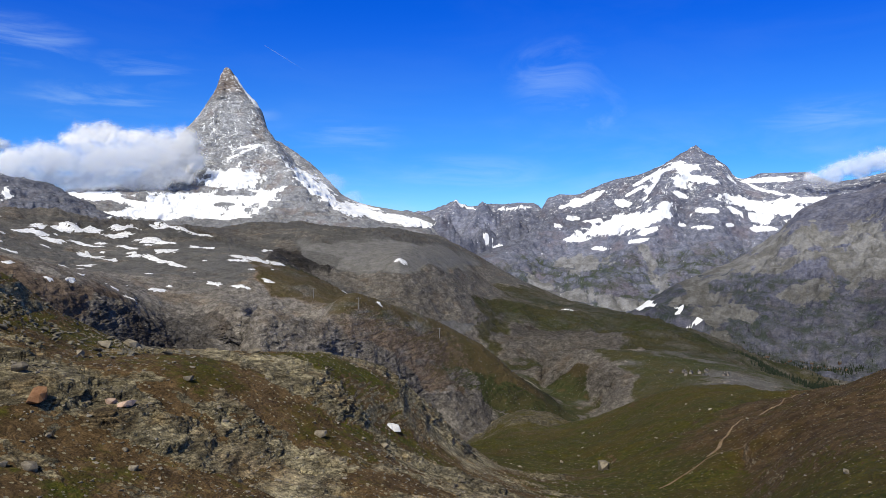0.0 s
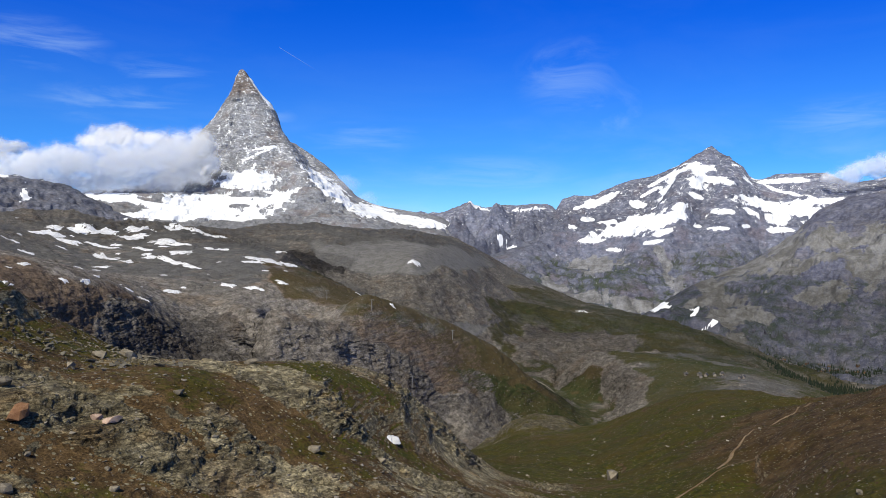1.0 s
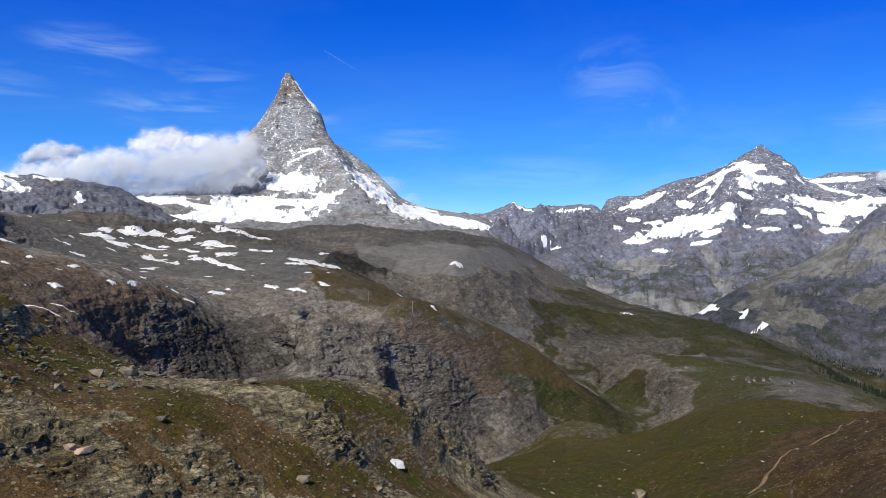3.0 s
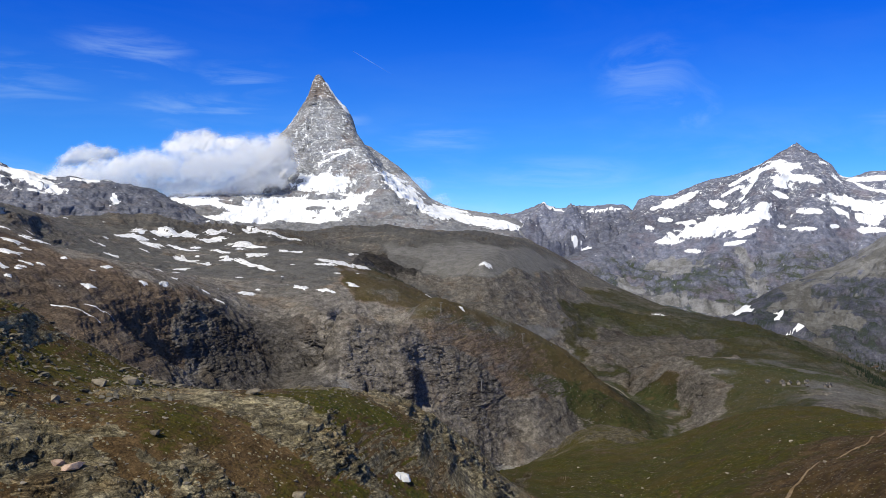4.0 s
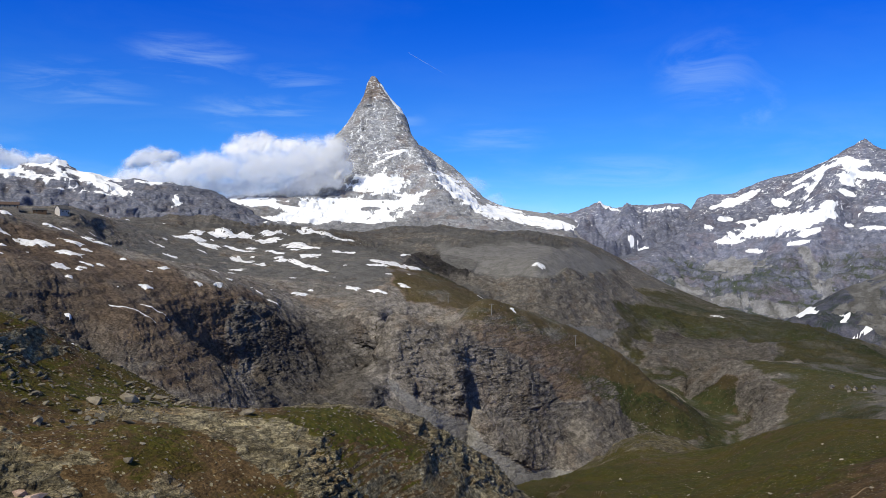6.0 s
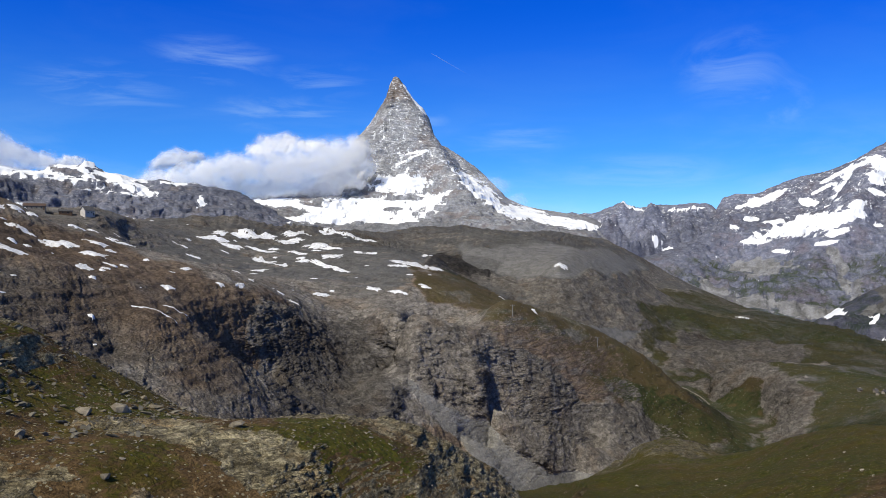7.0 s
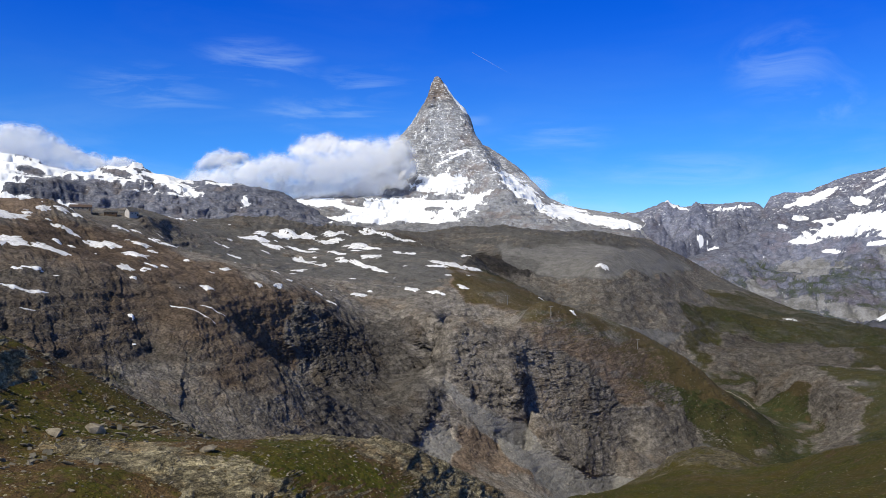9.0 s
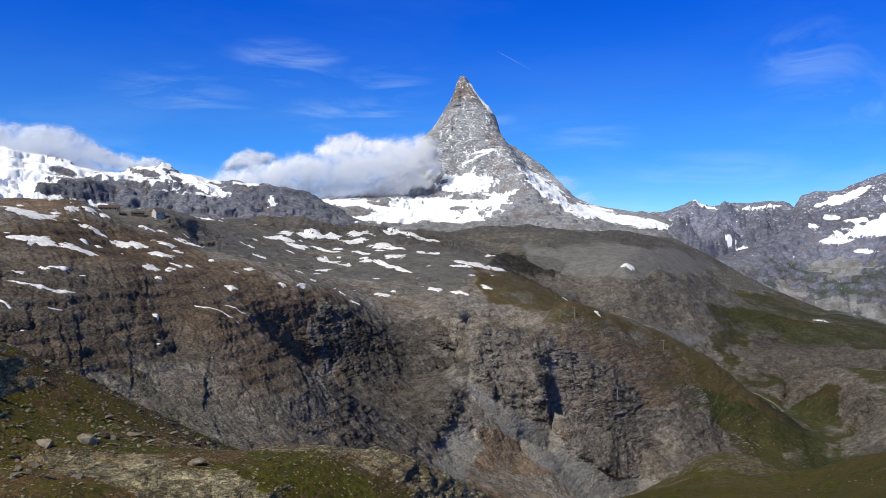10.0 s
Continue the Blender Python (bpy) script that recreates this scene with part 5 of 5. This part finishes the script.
trail_mat = plain("trodden_earth", ((0.17, 0.115, 0.06), (0.27, 0.2, 0.12)), 0.8)
gravel_mat = plain("pale_gravel", ((0.13, 0.12, 0.1), (0.2, 0.185, 0.16)), 0.1)
timber = plain("weathered_timber", ((0.09, 0.06, 0.04), (0.15, 0.1, 0.065)), 1.5)
render_white = plain("pale_render", ((0.55, 0.53, 0.49), (0.66, 0.64, 0.6)), 0.8)
stone_wall = plain("rubble_wall", ((0.22, 0.2, 0.17), (0.34, 0.31, 0.27)), 1.2)
slate = plain("slate", ((0.06, 0.06, 0.065), (0.11, 0.11, 0.115)), 1.5, 0.6)
rust_roof = plain("rusty_sheet_roof", ((0.07, 0.05, 0.042), (0.1, 0.07, 0.058)), 1.5, 0.6)
dark_glass = plain("dark_glass", ((0.02, 0.025, 0.03), (0.04, 0.045, 0.05)), 1.0, 0.1)
steel = plain("galvanised_steel", ((0.2, 0.205, 0.21), (0.27, 0.275, 0.28)), 2.0, 0.5)
needles = plain("conifer_needles", ((0.012, 0.022, 0.014), (0.025, 0.038, 0.022)), 0.4)


def part(name, bm, material, parent=None, label=""):
    me = bpy.data.meshes.new(name)
    bm.to_mesh(me)
    bm.free()
    me.materials.append(material)
    ob = new(name, me)
    ob.parent = parent
    return tagged(ob, label)


def stone_mesh(seed, flatness, corners=22):
    """A broken stone about 1 m across: the hull of scattered corners, with flat faces and blunt edges."""
    rng = random.Random(seed)
    bm = bmesh.new()
    lean = rng.uniform(-0.35, 0.35)
    for _ in range(corners):
        p = Vector([rng.uniform(-1, 1) for _ in range(3)])
        p *= 0.62 / max(0.75, p.length ** 0.8)
        bm.verts.new((p.x + lean * p.z, p.y * 0.8, p.z * flatness))
    hull = bmesh.ops.convex_hull(bm, input=bm.verts[:])
    loose = [v for v in bm.verts if not v.link_faces]
    bmesh.ops.delete(bm, geom=loose, context="VERTS")
    bmesh.ops.recalc_face_normals(bm, faces=bm.faces[:])
    bmesh.ops.triangulate(bm, faces=bm.faces[:])
    return bm


STONES = []
for k in range(9):
    me = bpy.data.meshes.new("rock")
    bm = stone_mesh(900 + k, (0.35, 0.5, 0.7)[k % 3])
    bm.to_mesh(me)
    bm.free()
    me.materials.append((grey_stone, pale_stone, grey_stone)[k // 3])
    STONES.append(me)


def rock_at(x, y, size, mesh, label, turn, tilt=10, material=None, group=""):
    if material:
        mesh = mesh.copy()
        mesh.materials[0] = material
    ob = new("rock", mesh)
    where, up = land_at(x, y)
    lift = 0.16 * size
    ob.matrix_world = Matrix.Translation(Vector(where) + Vector((0, 0, lift))) @ pose(0, 0, 0, tilt, -tilt * 0.6, turn) @ Matrix.Diagonal((size, size * 0.8, size, 1))
    return tagged(ob, label, "rock", group)


# boulders that stand out
for x, y, size, m, label in ((-17.2, 32.4, 1.2, red_stone, "rust-brown boulder on a stony slope"), (-14.6, 35.4, 0.85, pink_stone, "pale pinkish angular slab on dark soil"),
                             (-15.3, 35.5, 0.5, pink_stone, "small pale pinkish stone on dark soil"), (-19.4, 35.0, 0.95, grey_stone, "grey rounded boulder on thin turf"),
                             (-21.8, 49.6, 1.0, pale_stone, "pale flat slab on thin turf"), (-20.1, 42.6, 0.7, pale_stone, "pale flat stone on thin turf"),
                             (-15.1, 28.0, 0.55, pale_stone, "pale stone on brown soil"), (-12.4, 30.7, 0.4, pale_stone, "pale stone on brown soil"),
                             (17.5, 84.0, 1.9, grey_stone, "large grey boulder on green turf"), (-13.2, 39.8, 0.6, grey_stone, "dark flat stone on the knoll's edge"),
                             (-6.6, 41.2, 0.75, pale_stone, "pale slab among rubble"), (-12.4, 50.6, 0.9, grey_stone, "flat grey boulder on turf"),
                             (-22.0, 57.3, 0.9, grey_stone, "grey boulder below dark rubble"), (-21.0, 52.0, 1.1, pale_stone, "pale boulder on turf")):
    rock_at(x, y, size, STONES[int(abs(x * 7 + y)) % 9], label, x * 57 % 360, 8, m)

rng = random.Random(77)
count = 0
while count < 240:
    r = math.exp(rng.uniform(math.log(27), math.log(105)))
    a = radians(rng.uniform(-42, 30))
    x, y = r * math.sin(a), r * math.cos(a)
    if rng.random() > 0.12 + 0.88 * sample(rocky, *column_at(BASE_R, NEAR_AZ, x, y))[0]:
        continue
    size = 0.14 + 0.42 * rng.random() ** 3
    rock_at(x, y, size * (0.7 + r / 200), STONES[rng.randrange(9)], "loose broken stone on stony alpine ground", rng.uniform(0, 360), rng.uniform(-15, 15), None, "loose stones of the knoll")
    count += 1


def rubble(name, total, near, far, heads, sizes, material, label, seed, lean_on=None):
    """Many small stones in one mesh."""
    rg = np.random.RandomState(seed)
    bm = stone_mesh(seed, 0.55, 11)
    bm.verts.ensure_lookup_table()
    shape = np.array([v.co[:] for v in bm.verts])
    tris = np.array([[v.index for v in f.verts] for f in bm.faces])
    bm.free()
    r = np.exp(rg.uniform(math.log(near), math.log(far), total * 6))
    a = np.radians(rg.uniform(heads[0], heads[1], total * 6))
    odds = sample(lean_on, *column_at(BASE_R, NEAR_AZ, r * np.sin(a), r * np.cos(a)))
    keep = np.flatnonzero(rg.rand(len(r)) < odds)[:total]
    r, a = r[keep], a[keep]
    where, up = land_at(r * np.sin(a), r * np.cos(a))
    size = (sizes[0] + (sizes[1] - sizes[0]) * rg.rand(len(r)) ** 4) * (0.7 + np.minimum(r, 100) / 200)
    turn = rg.uniform(0, 6.28, len(r))
    c, s = np.cos(turn)[:, None], np.sin(turn)[:, None]
    drawn = shape[None] * (size[:, None, None] * (0.7 + 0.6 * rg.rand(len(r), 1, 3)))
    x, y = drawn[..., 0] * c - drawn[..., 1] * s, drawn[..., 0] * s + drawn[..., 1] * c
    co = where[:, None] + np.stack([x, y, drawn[..., 2] + size[:, None] * 0.12], 2)
    faces = (tris[None] + (np.arange(len(r)) * len(shape))[:, None, None]).reshape(-1, 3)
    me = bpy.data.meshes.new(name)
    me.from_pydata(co.reshape(-1, 3).tolist(), [], faces.tolist())
    me.materials.append(material)
    return tagged(new(name, me), label, "rubble", kind="stuff")


rubble("rubble", 8500, 25, 110, (-44, 30), (0.04, 0.28), island_stone, "pale broken stones strewn over soil and turf", 301, np.clip(0.12 + 0.9 * rocky, 0, 1))
rubble("spur_stones", 420, 85, 240, (4, 26), (0.08, 0.5), island_stone, "scattered pale stones on the grassy spur", 302, np.clip(0.3 + rocky * 0, 0, 1))
rubble("shoulder_rubble", 1500, 46, 80, (-42, -18), (0.08, 0.6), grey_rubble, "dark blocky rubble on the knoll's shoulder", 303, np.full(rocky.shape, 0.6))

slopes = (1 - smooth(steep, 0.3, 0.5)) * smooth(dist, 265, 300)
rubble("plateau_boulders", 1300, 275, 800, (-48, -14), (0.3, 1.5), grey_rubble, "dark boulders strewn over the plateau", 304, np.clip(slopes * (0.25 + 0.9 * smooth(ribs, 0.0, 0.35)), 0, 1))
rubble("hill_boulders", 600, 640, 1700, (-14, 20), (0.5, 1.8), grey_rubble, "grey boulders strewn over the green hill", 305, np.clip(slopes * (0.2 + 0.9 * smooth(ribs, 0.0, 0.35)), 0, 1))
rubble("scree", 1600, 440, 660, (-20, -2), (0.25, 1.1), grey_rubble, "pale scree in the gully of the cliff", 306, np.clip(np.maximum(GULLY_SCREE, FOOT_SCREE), 0, 1))


def trail(points, width, material, label, lift=0.05):
    """A trodden path laid over the ground."""
    a = np.array(points, dtype=float)[:, :2]
    t = np.linspace(0, len(a) - 1, len(a) * 14)
    line = np.stack([np.interp(t, np.arange(len(a)), a[:, k]) for k in (0, 1)], 1)
    for _ in range(12):
        line[1:-1] = (line[:-2] + line[1:-1] * 2 + line[2:]) / 4
    way = np.gradient(line, axis=0)
    way /= np.linalg.norm(way, axis=1, keepdims=True)
    side = np.stack([way[:, 1], -way[:, 0]], 1)
    wide = width * (0.5 + 0.2 * fbm(line / (width * 6), 3, 0.5, 7))
    rows = [line + side * (wide * k)[:, None] for k in (-1, -0.5, 0, 0.5, 1)]
    grid = np.stack([land_at(r[:, 0], r[:, 1])[0] + np.array([0, 0, lift - (0.1 * width if k in (0, 4) else 0)]) for k, r in enumerate(rows)])
    return tagged(sheet("trail", grid, material), label, "trail", kind="structure")


trail([(23.3, 68.1, -19.8), (25.6, 71.5, -19.9), (26.8, 74.3, -19.9), (30.8, 80.3, -19.5), (33.2, 83.6, -19.3), (37.2, 87.4, -19.7), (39.1, 88.8, -18.8), (42.8, 94.8, -19.6), (48.1, 101.1, -20.4)], 0.3, trail_mat, "narrow trodden earth path across green turf")
trail([(17.8, 63.6, -19.9), (21.2, 65.7, -19.4), (24.1, 67.8, -18.8), (27.8, 70.7, -18.1)], 0.26, trail_mat, "narrow trodden earth path below the bank")
trail([(70, 975), (85.5, 946), (103, 932), (116, 920), (112, 890), (100, 850), (92, 780)], 3.0, gravel_mat, "pale gravel track winding down the green slope", 0.6)


def box(bm, x, y, z, a, b, c):
    """A block from its base's centre and full sizes."""
    bmesh.ops.create_cube(bm, size=1, matrix=Matrix.Translation((x, y, z + c / 2)) @ Matrix.Diagonal((a, b, c, 1)))
    return bm


def house(length, width, wall, ridge, wall_mat, roof_mat, label, category, windows=3):
    """A small gabled house with its base at the origin, its long side ahead (-y)."""
    base = bpy.data.objects.new(category.replace(" ", "_"), None)
    scene.collection.objects.link(base)
    tagged(base, label, category)
    bm = bmesh.new()
    h, w = length / 2, width / 2
    low = [bm.verts.new((x, y, -3.0)) for x, y in ((-h, -w), (h, -w), (h, w), (-h, w))]
    top = [bm.verts.new((x, y, wall)) for x, y in ((-h, -w), (h, -w), (h, w), (-h, w))]
    tips = [bm.verts.new((-h, 0, ridge)), bm.verts.new((h, 0, ridge))]
    for i in range(4):
        bm.faces.new((low[i], low[(i + 1) % 4], top[(i + 1) % 4], top[i]))
    bm.faces.new((top[3], top[0], tips[0])), bm.faces.new((top[1], top[2], tips[1]))
    part("wall", bm, wall_mat, base)
    for sgn in (-1, 1):
        bm = bmesh.new()
        rise, eave, over = ridge - wall, w + 0.5, 0.5
        drop = wall - rise * 0.5 / w
        a = [(-h - over, sgn * eave, drop), (h + over, sgn * eave, drop), (h + over, 0, ridge), (-h - over, 0, ridge)]
        lower = [bm.verts.new(p) for p in a]
        upper = [bm.verts.new((x, y, z + 0.22)) for x, y, z in a]
        bm.faces.new(lower), bm.faces.new(upper)
        for i in range(4):
            bm.faces.new((lower[i], lower[(i + 1) % 4], upper[(i + 1) % 4], upper[i]))
        bmesh.ops.recalc_face_normals(bm, faces=bm.faces)
        part("roof", bm, roof_mat, base)
    for k in range(windows):
        x = -h + length * (k + 0.8) / (windows + 0.6)
        pane = part("window", box(bmesh.new(), x, -w - 0.02, wall * 0.45, 0.9, 0.1, 1.0), dark_glass, base)
        part("sill", box(bmesh.new(), x, -w - 0.1, wall * 0.45 - 0.14, 1.1, 0.24, 0.1), stone_wall, pane)
    part("door", box(bmesh.new(), h - 0.9, -w - 0.02, 0, 0.95, 0.1, 2.0), timber, base)
    part("chimney", box(bmesh.new(), h * 0.4, w * 0.3, ridge - 0.8, 0.7, 0.7, 1.6), stone_wall, base)
    return base


def put_on(ob, x, y, turn, grid=None, lift=0.0):
    where = land_at(x, y)[0] if grid is None else grid_at(grid, x, y)
    ob.matrix_basis = pose(float(where[0]), float(where[1]), float(where[2]) + lift, 0, 0, turn)
    return ob


def grid_at(name, x, y):
    across, out, grid = GRIDS[name]
    return sample(grid, *column_at(out, across, x, y))[0]


put_on(house(16, 7, 3.2, 5.2, stone_wall, rust_roof, "low pale station building with a rust-brown roof", "station building", 4), -452, 553, 36)
put_on(house(10, 6, 2.8, 4.2, timber, slate, "dark low shed beside the station building", "shed", 2), -433, 566, 36)
put_on(house(8.5, 7, 4.2, 7.4, render_white, slate, "white gabled hut with a dark roof on the plateau's edge", "mountain hut", 2), -420, 576, 70)

proto = house(9, 7, 4.5, 7.5, timber, slate, "dark timber chalet with a slate roof in the valley", "chalet", 2)
proto["group"] = "chalets of the valley village"
rng = random.Random(5)
put_on(proto, 930, 2080, 20, "valley_side")
for k in range(28):
    x = 930 + rng.gauss(0, 60)
    y = 2060 + rng.gauss(0, 40)
    where = grid_at("valley_side", x, y)
    copy_thing(proto, pose(*[float(c) for c in where], 0, 0, rng.uniform(0, 180)))
cabin = house(3.4, 2.8, 1.8, 3.0, stone_wall, slate, "small grey stone hut on a green slope", "stone hut", 1)
cabin["group"] = "stone huts of the alp"
put_on(cabin, 246, 785, 30)
for x, y, t in ((251, 779, 50), (262, 764, 10), (259, 778, 80), (275, 752, 35), (236, 797, 15), (281, 760, 60), (268, 783, 20), (243, 770, 70)):
    where, up = land_at(x, y)
    copy_thing(cabin, pose(*[float(c) for c in where], 0, 0, t))


def lift_pylon():
    base = bpy.data.objects.new("lift_pylon", None)
    scene.collection.objects.link(base)
    tagged(base, "slim grey steel lift pylon with a cross arm on the slope", "pylon", "pylons of the lift line")
    bm = bmesh.new()
    bmesh.ops.create_cone(bm, cap_ends=True, segments=10, radius1=0.32, radius2=0.2, depth=10, matrix=Matrix.Translation((0, 0, 4.0)))
    part("mast", bm, steel, base)
    part("cross_arm", box(bmesh.new(), 0, 0, 8.6, 3.4, 0.25, 0.25), steel, base)
    for x in (-1.6, 1.6):
        bm = bmesh.new()
        bmesh.ops.create_cone(bm, cap_ends=True, segments=10, radius1=0.35, radius2=0.35, depth=0.3, matrix=Matrix.Translation((x, 0, 8.5)) @ Matrix.Rotation(radians(90), 4, "Y"))
        part("wheel", bm, steel, base)
    return base


pylon = put_on(lift_pylon(), -118, 702, 20)
for x, y in ((-68, 622), (-37.5, 628), (-4, 705)):
    where, up = land_at(x, y)
    copy_thing(pylon, pose(*[float(c) for c in where], 0, 0, 20))


def forest():
    """Many small conifers on the valley's lower slopes: trunk and ragged tiers."""
    rg = random.Random(9)
    verts, faces = [], []

    def tree(x, y, z, h):
        ring = 7
        for low, high, wide in ((0.0, 0.12, 0.03), (0.1, 0.5, 0.2), (0.32, 0.75, 0.15), (0.55, 1.0, 0.1)):
            o = len(verts)
            for k in range(ring):
                t = 2 * math.pi * k / ring
                q = wide * h * rg.uniform(0.7, 1.2)
                verts.append((x + q * math.cos(t), y + q * math.sin(t), z + h * low + rg.uniform(-0.04, 0.04) * h))
            verts.append((x, y, z + h * high))
            faces.extend((o + k, o + (k + 1) % ring, o + ring) for k in range(ring))

    line = np.array([(440, 1150), (432, 1060), (405, 930), (372, 815), (470, 1010), (560, 1180), (640, 1310)], dtype=float)
    for _ in range(1300):
        t = rg.uniform(0, len(line) - 1.001)
        p = line[int(t)] + (line[int(t) + 1] - line[int(t)]) * (t % 1)
        x, y = p[0] + abs(rg.gauss(0, 38)), p[1] + rg.gauss(0, 26)
        where, up = land_at(x, y)
        tree(*where, rg.uniform(4, 7.5))
    for _ in range(420):
        t = rg.random()
        x, y = 850 + 250 * t + rg.gauss(0, 30), 2120 - 150 * t + rg.gauss(0, 45)
        tree(*grid_at("valley_side", x, y), rg.uniform(7, 11))
    me = bpy.data.meshes.new("conifer_forest")
    me.from_pydata(verts, [], faces)
    me.materials.append(needles)
    return tagged(new("conifer_forest", me), "dark conifer forest on the lower valley slopes", "forest", kind="stuff")


forest()
